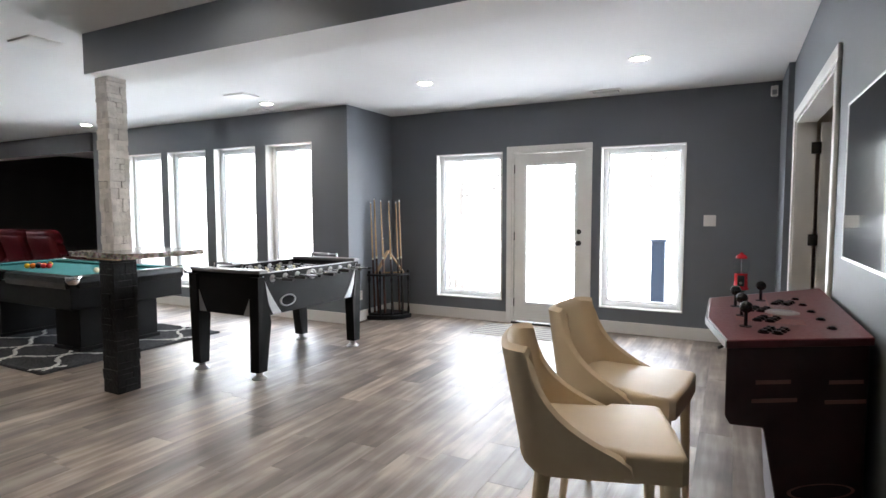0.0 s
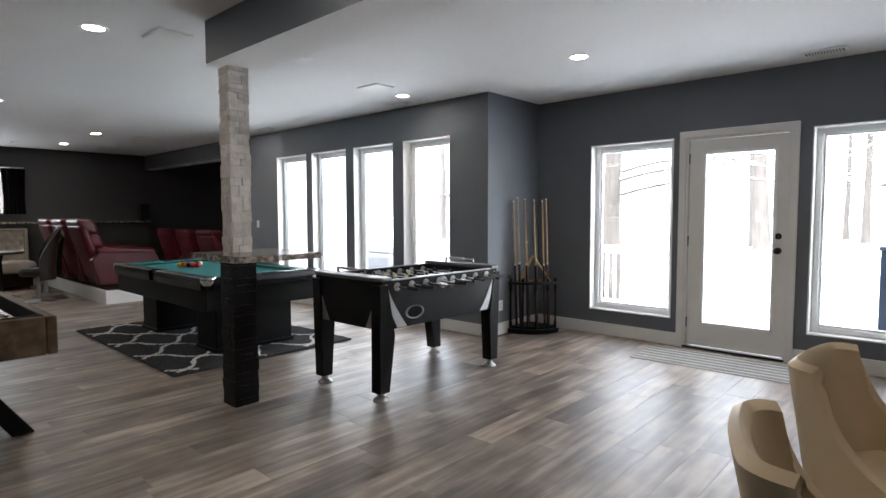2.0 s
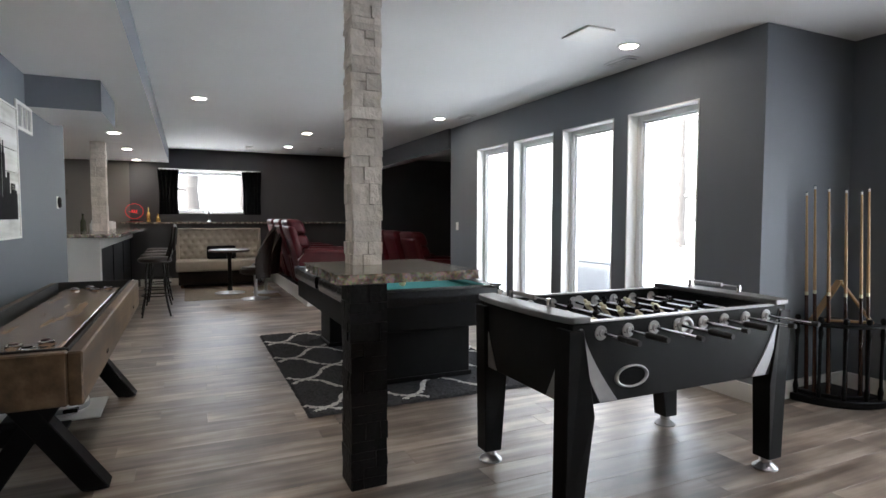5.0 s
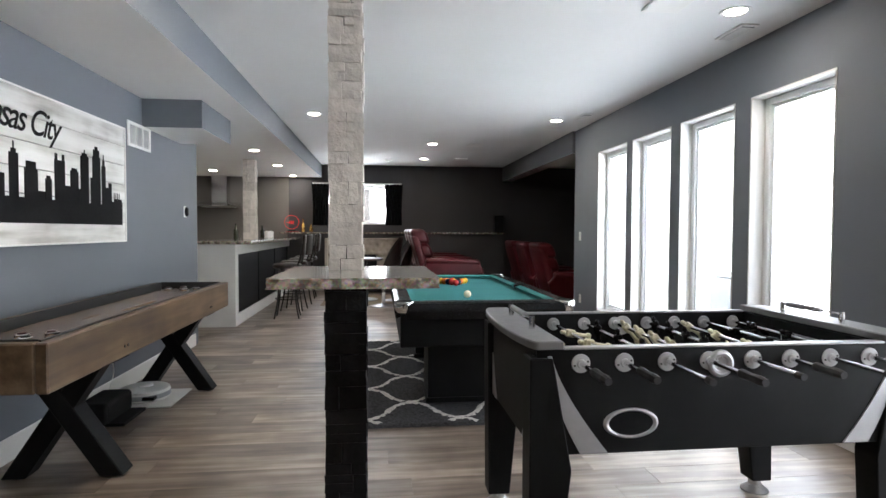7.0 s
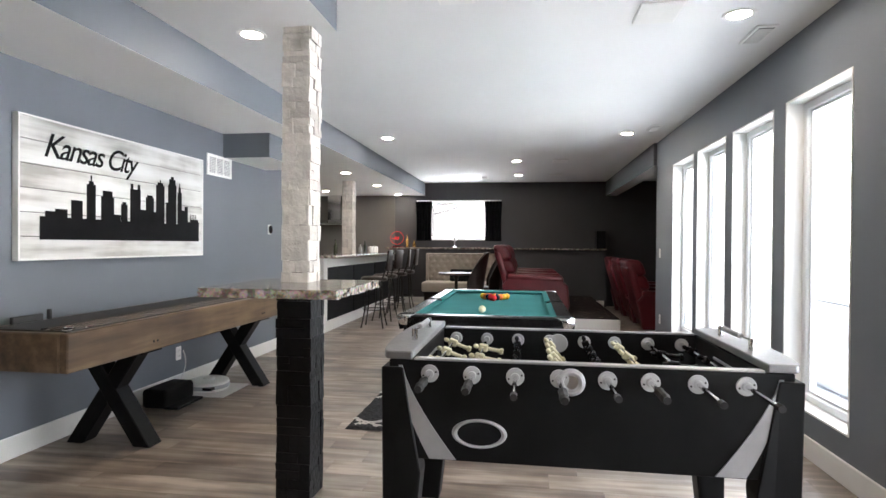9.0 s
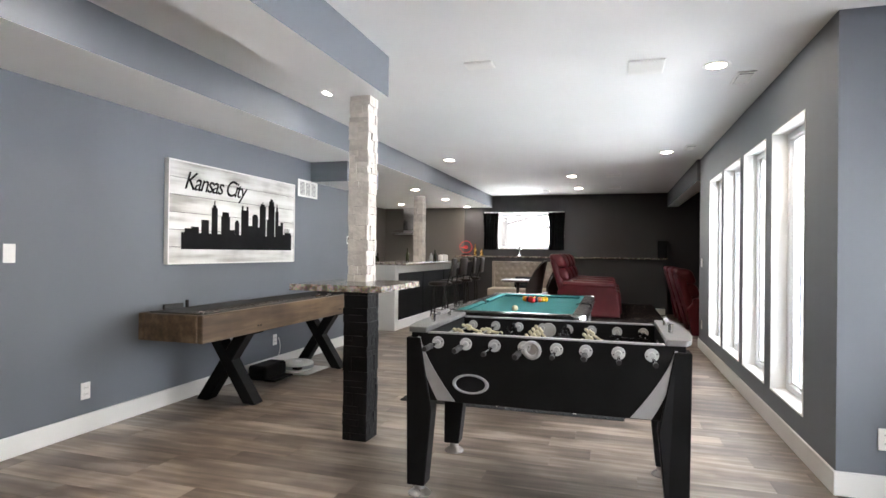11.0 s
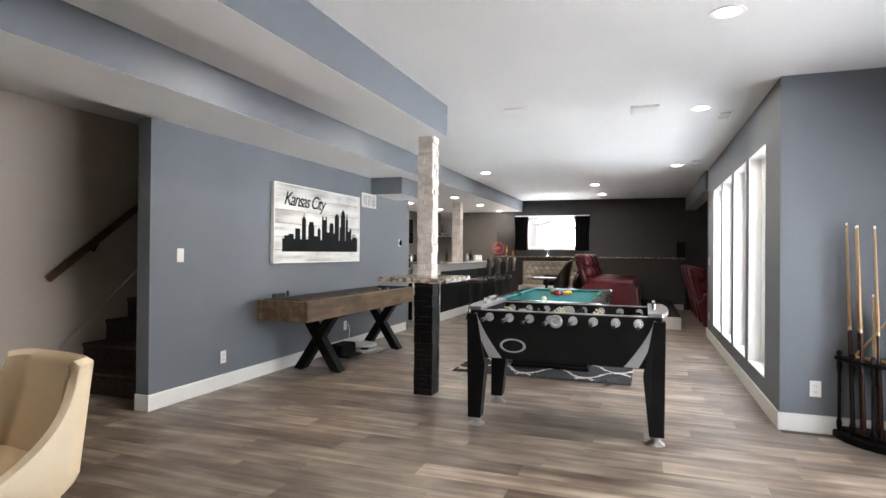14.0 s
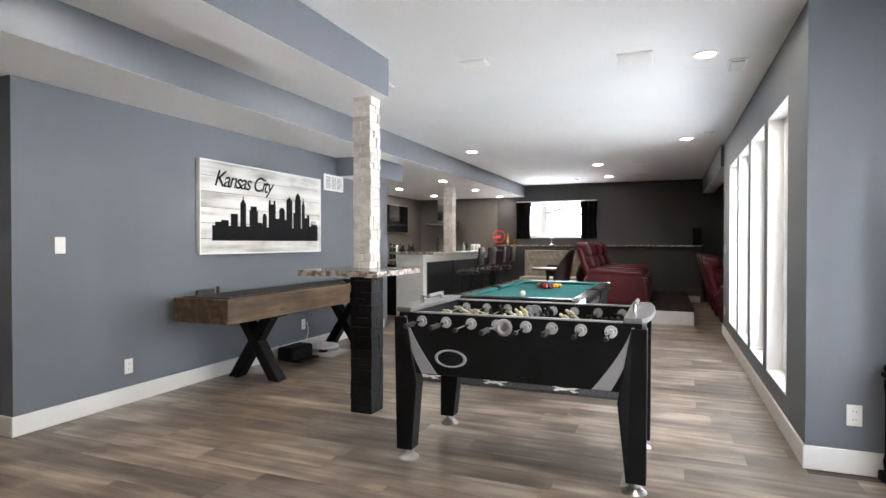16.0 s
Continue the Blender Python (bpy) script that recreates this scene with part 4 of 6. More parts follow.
def trellis_rug():
    x0, x1, y0, y1 = -7.26, -4.56, 3.60, 5.43
    t = thing("area_rug", "charcoal shag rug with ivory trellis lines under the pool table", "rug", (0, 0, 0))
    rnd = random.Random(5)
    nx, ny = 170, 112
    bm = bmesh.new()
    grid = [[bm.verts.new((x0 + (x1 - x0) * i / nx + rnd.uniform(-1, 1) * 0.005, y0 + (y1 - y0) * j / ny + rnd.uniform(-1, 1) * 0.005,
                           0.004 if i in (0, nx) or j in (0, ny) else 0.018 + rnd.uniform(0, 0.007))) for j in range(ny + 1)] for i in range(nx + 1)]
    for i in range(nx):
        for j in range(ny):
            bm.faces.new((grid[i][j], grid[i + 1][j], grid[i + 1][j + 1], grid[i][j + 1]))
    part("rug_field", bm, "rug", t)
    px, py = 0.355, 0.62

    def strip(points, w=0.025):
        prev = None
        for (ax, ay), (bx, by) in zip(points, points[1:]):
            d = Vector((bx - ax, by - ay, 0))
            if d.length < 1e-6:
                continue
            n = Vector((-d.y, d.x, 0)).normalized() * w * rnd.uniform(0.75, 1.15)
            z = 0.027 + rnd.uniform(-0.001, 0.003)
            cur = [bm.verts.new((bx + n.x, by + n.y, z - 0.008)), bm.verts.new((bx, by, z)), bm.verts.new((bx - n.x, by - n.y, z - 0.008))]
            if prev:
                bm.faces.new((prev[0], cur[0], cur[1], prev[1]))
                bm.faces.new((prev[1], cur[1], cur[2], prev[2]))
            prev = cur
    for c in range(int((x1 - x0) / px) + 2):
        runs = [[]]
        for j in range(121):
            y = y0 + (y1 - y0) * j / 120
            s = math.cos(2 * math.pi * (y - y0 + 0.18) / py + (math.pi if c % 2 else 0))
            x = x0 + px * (c - 0.2) + px * 0.47 * math.copysign(abs(s) ** 0.75, s) + rnd.uniform(-1, 1) * 0.004
            if x0 + 0.02 < x < x1 - 0.02:
                runs[-1].append((x, y))
            elif runs[-1]:
                runs.append([])
        for run in runs:
            if len(run) > 2:
                bm = bmesh.new()
                strip(run)
                part("trellis_line", bm, "rug_line", t, "ivory trellis line in the pile")
    return t


trellis_rug()


# ---- stone post with its granite table ----
def stone_post(name, cx, cy, half, z0, z1, split, label, course=(0.045, 0.105), seed=2, foot=0.0):
    t = thing(name, label, "post", (cx, cy, 0))
    rnd, slim = random.Random(seed), half
    part("core", box(-half + 0.02, half - 0.02, -half + 0.02, half - 0.02, z0, z1), "black_stone" if split else "white_stone", t)
    z = z0
    while z < z1 - 0.01:
        h = min(rnd.uniform(*course), z1 - z)
        if z1 - z - h < 0.03:
            h = z1 - z
        if split and z < split < z + h:
            h = split - z
        m = "black_stone" if split and z < split - 0.001 else "white_stone"
        half = slim + (foot if m == "black_stone" else 0.0)
        for f in range(4):
            cuts = [-half, half] if rnd.random() < 0.45 else [-half, rnd.uniform(-0.4, 0.4) * half, half]
            for a, b in zip(cuts, cuts[1:]):
                d = rnd.uniform(0.0, 0.010)
                hh = h if rnd.random() < 0.75 or h < 0.06 else h / 2
                for za in ((z,) if hh == h else (z, z + hh)):
                    bm = bmesh.new()
                    e0, e1 = a - (d if a == -half else -0.001), b + (d * 0.3 if b == half else -0.001)
                    bm_box(bm, half - 0.03, half + rnd.uniform(0.0, 0.010 if m == "white_stone" else 0.006), e0, e1 - 0.001, za + 0.001, za + hh - 0.001)
                    for v in bm.verts:
                        v.co += Vector((rnd.uniform(-1, 1), rnd.uniform(-1, 1), rnd.uniform(-1, 1))) * 0.0022
                    bmesh.ops.transform(bm, matrix=Matrix.Rotation(math.pi / 2 * f, 4, "Z"), verts=bm.verts)
                    part("stone", bm, m, t)
        z += h
    return t


stone_post("stone_post", -3.60, 3.682, 0.066, 0, 2.322, 1.02, "square ledger-stone post, white above and black below the table", foot=0.018)


def bar_table():
    t = thing("post_table", "granite slab table fixed round the stone post", "table", (-3.57, 3.682, 0))
    rnd = random.Random(9)
    x0, x1, y0, y1 = -0.2, 0.47, -0.245, 0.355
    out = []
    corners = [(x0, y0), (x1, y0), (x1, y1), (x0, y1)]
    for (ax, ay), (bx, by) in zip(corners, corners[1:] + corners[:1]):
        n = int(math.hypot(bx - ax, by - ay) / 0.025)
        for k in range(n):
            f = k / n
            out.append((ax + (bx - ax) * f + rnd.uniform(-1, 1) * 0.004, ay + (by - ay) * f + rnd.uniform(-1, 1) * 0.004))
    bm = bmesh.new()
    n = len(out)
    levels = [(1.030, -0.004), (1.038, 0.002), (1.05, -0.002), (1.064, 0.001), (1.068, -0.005)]
    rings = []
    for z, g in levels:
        ring = []
        for x, y in out:
            j = rnd.uniform(-1, 1) * 0.004
            ring.append(bm.verts.new((x + math.copysign(g + j, x), y + math.copysign(g + j, y), z)))
        rings.append(ring)
    for a, b in zip(rings, rings[1:]):
        for k in range(n):
            bm.faces.new((a[k], a[(k + 1) % n], b[(k + 1) % n], b[k]))
    bm.faces.new(rings[0][::-1])
    bm.faces.new(rings[-1])
    part("tabletop", bm, "granite_table", t, "chipped-edge granite slab")
    for s in (1, -1):
        part("cleat", box(-0.2, 0.16, s * 0.11 - 0.02, s * 0.11 + 0.02, 1.003, 1.0295, 0.002), "raw_wood", t, "raw pine cleat")
    part("cleat", box(0.06, 0.10, -0.088, 0.088, 1.005, 1.0295, 0.002), "raw_wood", t, "raw pine cleat")
    return t


bar_table()


# ---- shuffleboard table ----
def shuffleboard():
    t = thing("shuffleboard_table", "rustic brown shuffleboard table on black crossed legs", "shuffleboard", (-4.67, 2.27, 0))
    L, W = 1.285, 0.287
    for s in (1, -1):
        b = part("side_board", box(-L, L, s * W - (0.05 if s > 0 else 0), s * W + (0 if s > 0 else 0.05), 0.60, 0.80, 0.006), "rustic", t)
        part("pad", box(-L + 0.05, L - 0.05, s * (W - 0.055) - 0.005, s * (W - 0.055) + 0.005, 0.715, 0.805, 0.002), "rubber", b, "black padded liner")
        part("end_board", box(s * L - (0.05 if s > 0 else 0), s * L + (0 if s > 0 else 0.05), -W + 0.051, W - 0.051, 0.60, 0.80, 0.006), "rustic", t)
        part("end_pad", box(s * (L - 0.055) - 0.005, s * (L - 0.055) + 0.005, -W + 0.06, W - 0.06, 0.715, 0.808, 0.002), "rubber", t, "black padded liner")
        for q in (-0.82, 0.60):
            for d in (0, 0.035):
                part("bolt", cyl((q + d, s * W, 0.655), (q + d, s * (W + 0.004), 0.655), 0.008, seg=10), "bronze", b, "dark bolt head")
    part("gutter", box(-L + 0.05, L - 0.05, -W + 0.05, W - 0.05, 0.62, 0.69), "rubber", t, "black gutter")
    part("playing_board", box(-L + 0.13, L - 0.13, -W + 0.115, W - 0.115, 0.69, 0.765, 0.004), "play", t, "brown maple playing board")
    for x in (0.61, -0.89):
        for lean in (1, -1):
            a, b = Vector((x, -lean * 0.16, 0.60)), Vector((x, lean * 0.23, 0.0))
            bm = bmesh.new()
            d = (b - a)
            n = Vector((0, d.z, -d.y)).normalized() * 0.068
            lo = []
            for p in (a, b):
                lo.append((p - n, p + n))
            w = 0.06 if lean > 0 else 0.057
            vs = []
            for xx in (x - w, x + w):
                vs.append([bm.verts.new((xx, lo[0][0].y, 0.60)), bm.verts.new((xx, lo[0][1].y, 0.60)), bm.verts.new((xx, lo[1][1].y, 0.012)), bm.verts.new((xx, lo[1][0].y, 0.012))])
            bm.faces.new(vs[0])
            bm.faces.new(vs[1][::-1])
            for k in range(4):
                bm.faces.new((vs[0][k], vs[1][k], vs[1][(k + 1) % 4], vs[0][(k + 1) % 4]))
            bmesh.ops.recalc_face_normals(bm, faces=bm.faces)
            bmesh.ops.bevel(bm, geom=list(bm.edges), offset=0.005, segments=1, affect="EDGES")
            leg = part("leg", bm, "black", t, "black crossed leg beam")
            part("foot", cyl((x, lean * 0.23, 0), (x, lean * 0.23, 0.014), 0.03, seg=14), "rubber", leg)
        part("leg_bracket", box(x - 0.09, x + 0.09, -0.26, 0.26, 0.585, 0.602), "black", t)
    part("abacus", box(0.86, 1.06, -0.28, -0.255, 0.80, 0.84, 0.004), "rubber", t, "black score rail")
    part("abacus", box(0.80, 0.82, -0.28, -0.255, 0.80, 0.86, 0.004), "rubber", t)
    return t


shuffleboard()


def puck(x, y, red):
    t = thing("shuffleboard_puck", "chrome shuffleboard puck with a %s cap" % ("red" if red else "dark"), "puck", (x, y, 0.765), group="shuffleboard pucks")
    part("body", lathe([(0.0, 0.0), (0.028, 0.0), (0.029, 0.006), (0.029, 0.016), (0.024, 0.019), (0.017, 0.017)], 20), "chrome", t, "", True)
    part("cap", lathe([(0.018, 0.017), (0.018, 0.022), (0.015, 0.025), (0.0, 0.025)], 16), "dark_red" if red else "black_gloss", t, "", True)


for x, y, r in ((-3.62, 2.34, 0), (-3.70, 2.28, 1), (-3.60, 2.22, 0), (-3.74, 2.38, 1), (-5.62, 2.31, 0), (-5.70, 2.38, 0), (-5.67, 2.18, 1), (-5.77, 2.26, 1)):
    puck(x, y, r)


# ---- picture, switches, vents on the long wall ----
def city_picture():
    x0, x1, z0, z1, y = -5.63, -3.757, 1.146, 2.012, Y_ART
    t = thing("city_picture", "whitewashed plank picture of a black city skyline with lettering", "wall art", (0, 0, 0))
    part("backing", box(x0 + 0.005, x1 - 0.005, y, y + 0.02, z0 + 0.005, z1 - 0.005), "ink", t)
    n = 6
    h = (z1 - z0) / n
    for k in range(n):
        part("plank", box(x0 + 0.012, x1 - 0.012, y + 0.02, y + 0.036 - 0.002 * (k % 2), z0 + h * k + 0.002, z0 + h * (k + 1) - 0.002, 0.002), "art_white", t)
    for q in ((x0, x0 + 0.012, z0, z1), (x1 - 0.012, x1, z0, z1), (x0 + 0.012, x1 - 0.012, z0, z0 + 0.012), (x0 + 0.012, x1 - 0.012, z1 - 0.012, z1)):
        part("frame_strip", box(q[0], q[1], y, y + 0.042, q[2], q[3], 0.001), "trim", t)
    # skyline: (centre, width, height) of each tower, in shares of the picture; east end first
    towers = [(.135, .07, .20), (.165, .05, .22), (.231, .05, .295), (.296, .042, .43), (.296, .022, .455), (.296, .006, .50), (.376, .065, .35), (.376, .048, .395), (.425, .04, .21),
              (.464, .034, .30), (.464, .02, .32), (.527, .06, .44), (.507, .014, .485), (.547, .014, .485), (.572, .04, .27), (.614, .05, .385), (.614, .034, .405), (.655, .03, .26),
              (.681, .055, .51), (.681, .035, .535), (.681, .006, .56), (.735, .03, .36), (.763, .058, .53), (.763, .044, .585), (.763, .02, .61), (.816, .03, .47), (.816, .016, .515), (.816, .005, .56),
              (.853, .05, .30), (.866, .024, .34), (.916, .10, .19), (.93, .06, .215)]
    W, H = x1 - x0, z1 - z0
    base = z0 + 0.15 * H
    part("skyline_base", box(x1 - 0.965 * W, x1 - 0.08 * W, y + 0.0365, y + 0.0392, base - 0.004, base + 0.16 * H), "ink", t, "flat black painted skyline")
    for k, (c, w, hh) in enumerate(towers + [(c, 0.004, 0.265) for c in (0.898, 0.912, 0.926, 0.94)]):
        xx = x1 - c * W
        part("skyline_tower", box(xx - w * W * 0.5, xx + w * W * 0.5, y + 0.0365, y + 0.0385 + 0.00002 * k, base + 0.1 * H, base + hh * H), "ink", t)
    cu = bpy.data.curves.new("lettering", "FONT")
    cu.body, cu.size, cu.shear, cu.extrude, cu.align_x, cu.space_character = "Kansas City", 0.215, 0.36, 0.0008, "LEFT", 0.86
    cu.offset = 0.0015
    ob = bpy.data.objects.new("lettering", cu)
    scene.collection.objects.link(ob)
    me = bpy.data.meshes.new_from_object(ob.evaluated_get(bpy.context.evaluated_depsgraph_get()))
    bpy.data.objects.remove(ob)
    me.materials.append(M["ink"])
    o = new("lettering", me)
    o.parent = t
    wide = max(v.co.x for v in me.vertices)
    o.matrix_local = Matrix.Translation((x1 - 0.09 * W, y + 0.0378, z0 + 0.735 * H)) @ Matrix.Rotation(radians(-1), 4, "Y") @ Matrix.Rotation(radians(180), 4, "Z") @ Matrix.Rotation(radians(90), 4, "X") @ Matrix.Diagonal((0.455 * W / wide, 1.0, 1, 1))
    tagged(o, label="black lettering reading Kansas City")
    return t


city_picture()


def wall_plate(name, at, rz, label, category, kind):
    """A small wall plate that faces local -y; kind: switch, outlet or blank."""
    t = thing(name, label, category, at, rz)
    w, h = (0.115, 0.115) if kind == "double" else (0.072, 0.115)
    part("plate", box(-w / 2, w / 2, -0.006, 0, -h / 2, h / 2, 0.002), "white_plastic", t)
    if kind == "outlet":
        for z in (0.022, -0.022):
            r = part("socket", box(-0.017, 0.017, -0.0085, -0.006, z - 0.014, z + 0.014, 0.004), "white_plastic", t)
            for x in (-0.007, 0.007):
                part("slot", box(x - 0.0012, x + 0.0012, -0.0092, -0.0083, z - 0.004, z + 0.006), "ink", r)
    else:
        for x in ((0,) if kind == "switch" else (-0.024, 0.024)):
            part("rocker", box(x - 0.016, x + 0.016, -0.0095, -0.006, -0.033, 0.033, 0.002), "white_plastic", t)
    return t


wall_plate("light_switch", (-2.548, Y_ART, 1.235), 180, "white rocker light switch on the grey-blue wall", "switch", "switch")
wall_plate("wall_outlet", (-3.072, Y_ART, 0.288), 180, "white wall outlet low on the wall", "outlet", "outlet")
wall_plate("wall_outlet", (-5.33, Y_ART, 0.31), 180, "white wall outlet with a plugged-in cord", "outlet", "outlet")
wall_plate("light_switch", (0.27, Y_DOOR, 1.25), 0, "white double rocker light switch beside the window", "switch", "double")
wall_plate("wall_outlet", (X_STEP, 6.705, 0.318), 90, "white wall outlet near the cue rack", "outlet", "outlet")
wall_plate("light_switch", (-8.3, Y_WIN, 1.17), 0, "white rocker light switch at the end of the window wall", "switch", "switch")
wall_plate("wall_outlet", (-8.28, Y_WIN, 0.34), 0, "white wall outlet at the end of the window wall", "outlet", "outlet")


def wall_vent():
    t = thing("wall_vent", "white louvred return-air vent on the wall", "vent", (-5.965, Y_ART, 2.0), 180)
    # solid sheet coloured as the shade behind the louvres
    part("backing", box(-0.19, 0.19, -0.004, 0, -0.085, 0.085), "vent_shade", t)
    for q in ((-0.215, -0.185, -0.1, 0.1), (0.185, 0.215, -0.1, 0.1), (-0.185, 0.185, 0.075, 0.1), (-0.185, 0.185, -0.1, -0.075)):
        part("frame", box(q[0], q[1], -0.012, 0, q[2], q[3], 0.002), "white_plastic", t)
    for x in (-0.0625, 0.0625):
        part("mullion", box(x - 0.006, x + 0.006, -0.012, -0.002, -0.075, 0.075), "white_plastic", t)
    for k in range(10):
        z = -0.07 + 0.0155 * k
        part("slat", prism([(-0.011, z), (-0.0095, z + 0.001), (-0.003, z + 0.010), (-0.0045, z + 0.009)], "x", -0.185, 0.185), "white_plastic", t)


wall_vent()
th = thing("thermostat", "black oval thermostat on a white wall plate", "thermostat", (-7.04, Y_ART, 1.42), 180)
part("back_plate", box(-0.04, 0.04, -0.006, 0, -0.055, 0.055, 0.003), "white_plastic", th)
bm = bmesh.new()
bm_lathe(bm, [(0.03, 0), (0.034, 0.004), (0.034, 0.018), (0.028, 0.023), (0.0, 0.023)], 24)
bmesh.ops.transform(bm, matrix=Matrix.Translation((0, -0.006, 0)) @ Matrix.Rotation(radians(90), 4, "X") @ Matrix.Diagonal((1, 1.4, 1, 1)), verts=bm.verts)
part("dial", bm, "black_gloss", th, "glossy black dial", True)
cm = thing("motion_sensor", "small white corner motion sensor under the ceiling", "sensor", (0.80, Y_DOOR, 2.5))
part("body", box(-0.03, 0.03, -0.04, 0, -0.05, 0.05, 0.008, 2), "white_plastic", cm)
part("lens", box(-0.02, 0.02, -0.043, -0.038, -0.035, 0.01, 0.002), "grey_plastic", cm)


# ---- robot vacuum ----
def robot_vacuum():
    t = thing("robot_vacuum", "round white robot vacuum parked on its charging mat", "robot vacuum", (-5.35, 2.12, 0.012))
    part("body", lathe([(0.155, 0.0), (0.17, 0.012), (0.172, 0.06), (0.168, 0.075), (0.15, 0.082), (0.0, 0.084)], 40), "white_plastic", t, "", True)
    part("bumper", lathe([(0.1735, 0.022), (0.175, 0.026), (0.175, 0.05), (0.1735, 0.054)], 40), "grey_plastic", t, "grey bumper band", True)
    part("turret", lathe([(0.05, 0.083), (0.05, 0.096), (0.044, 0.1), (0.0, 0.1)], 24, (-0.02, 0, 0)), "white_plastic", t, "", True)
    part("sensor_window", box(0.1, 0.174, 0.05, 0.13, 0.025, 0.05, 0.004), "black_gloss", t)


robot_vacuum()
mt = thing("charging_mat", "white plastic mat under the robot vacuum", "mat", (-5.35, 2.12, 0))
part("sheet", box(-0.23, 0.22, -0.2, 0.26, 0, 0.011, 0.005), "white_plastic", mt)
dk = thing("charging_dock", "black robot vacuum charging dock against the wall", "dock", (-4.9, 2.03, 0))
part("housing", box(-0.24, 0.14, -0.1, 0.1, 0, 0.145, 0.03, 3), "black", dk)
part("contact_ramp", box(-0.2, 0.13, 0.08, 0.2, 0, 0.02, 0.004), "black", dk)
cord = bezier_tube([(-5.37, Y_ART + 0.02, 0.33), (-5.37, Y_ART + 0.06, 0.24), (-5.30, Y_ART + 0.05, 0.1), (-5.2, Y_ART + 0.06, 0.02), (-5.1, 1.95, 0.02)], 0.004)
solid("power_cord", cord, "white_plastic", "thin white power cord from the outlet to the dock", "cord")


# ---- cue rack in the corner, door mat ----
def cue_rack():
    t = thing("cue_rack", "black quarter-round corner cue rack", "cue rack", (X_STEP + 0.02, Y_DOOR - 0.23, 0))

    def fan(r, inset=0.0):
        return [(inset, -inset)] + [(inset + (r - inset) * math.sin(a), -inset - (r - inset) * math.cos(a)) for a in [math.pi / 2 * k / 14 for k in range(15)]]
    part("base", prism(fan(0.41), "z", 0.0, 0.05, 0.006, 1), "black", t)
    part("base_step", prism(fan(0.36), "z", 0.05, 0.075, 0.004, 1), "black", t)
    part("top_shelf", prism(fan(0.40), "z", 0.545, 0.57, 0.005, 1), "black", t)
    for a in (3, 25, 47, 69, 87):
        x, y = 0.375 * math.sin(radians(a)), -0.375 * math.cos(radians(a))
        part("spindle", lathe([(0.012, 0.05), (0.018, 0.1), (0.011, 0.14), (0.011, 0.45), (0.018, 0.5), (0.012, 0.546)], 12, (x, y, 0)), "black", t, "", True)
        part("finial", lathe([(0.012, 0.57), (0.02, 0.59), (0.014, 0.61), (0.0, 0.615)], 12, (x, y, 0)), "black", t, "", True)
    return t


cue_rack()


def cue(x, y, length, lean, short=False):
    t = thing("pool_cue", "maple pool cue with a dark lacquered butt standing in the rack", "pool cue", (x, y, 0.076), group="cues in the rack")
    t.matrix_world = pose(x, y, 0.0765, lean[0], lean[1], 0)
    b = length * 0.48
    part("butt", cyl((0, 0, 0), (0, 0, b), 0.0145, 0.011, 12), "cue_butt", t, "dark lacquered butt", True)
    part("collar", cyl((0, 0, b), (0, 0, b + 0.025), 0.011, 0.0108, 12), "ivory", t, "", True)
    part("shaft", cyl((0, 0, b + 0.025), (0, 0, length - 0.025), 0.0105, 0.0065, 12), "cue_wood", t, "", True)
    part("ferrule", cyl((0, 0, length - 0.025), (0, 0, length - 0.006), 0.0065, 0.0065, 10), "white_plastic", t)
    part("tip", cyl((0, 0, length - 0.006), (0, 0, length), 0.0064, 0.005, 10), "navy", t)


for x, y, ln in ((0.06, -0.36, 1.40), (0.09, -0.30, 1.42), (0.14, -0.38, 1.44), (0.22, -0.33, 1.42), (0.30, -0.24, 1.41), (0.36, -0.14, 1.40), (0.38, -0.08, 1.42), (0.16, -0.22, 0.95)):
    cue(X_STEP + 0.02 + 0.84 * x, Y_DOOR - 0.23 + 0.84 * y, ln, (1.5, -1.0))


def ball_triangle():
    t = thing("ball_triangle", "wooden triangle ball rack leaning on the cue rack", "ball rack", (X_STEP + 0.22, Y_DOOR - 0.41, 0.573), 45)
    pts = [Vector((-0.17, 0, 0)), Vector((0.17, 0, 0)), Vector((0, 0.08, 0.27))]
    for a, b in zip(pts, pts[1:] + pts[:1]):
        bm = bmesh.new()
        d = b - a
        q = d.to_track_quat("X", "Z").to_matrix().to_4x4()
        bm_box(bm, -0.008, d.length + 0.008, -0.028, 0.028, 0.0, 0.014, 0.003, 1, Matrix.Translation(a) @ q)
        part("side", bm, "cue_wood", t)


ball_triangle()
mt2 = thing("door_mat", "flat striped grey and cream woven door mat", "door mat", (-1.43, 7.02, 0), 1)
for k in range(13):
    yy = -0.31 + k * 0.0477
    part("stripe", box(-0.66, 0.60, yy, yy + 0.0472, 0, 0.006 + 0.001 * (k % 2), 0.001), "stripe" if k % 2 else "stripe_l", mt2)
bm = bmesh.new()
for k in range(60):
    yy = -0.305 + k * 0.0103
    for s in (-0.64, 0.60):
        bm_box(bm, s - 0.025 if s < 0 else s, s if s < 0 else s + 0.025, yy, yy + 0.004, 0.001, 0.004)
part("fringe", bm, "stripe_l", mt2, "short cream fringe")


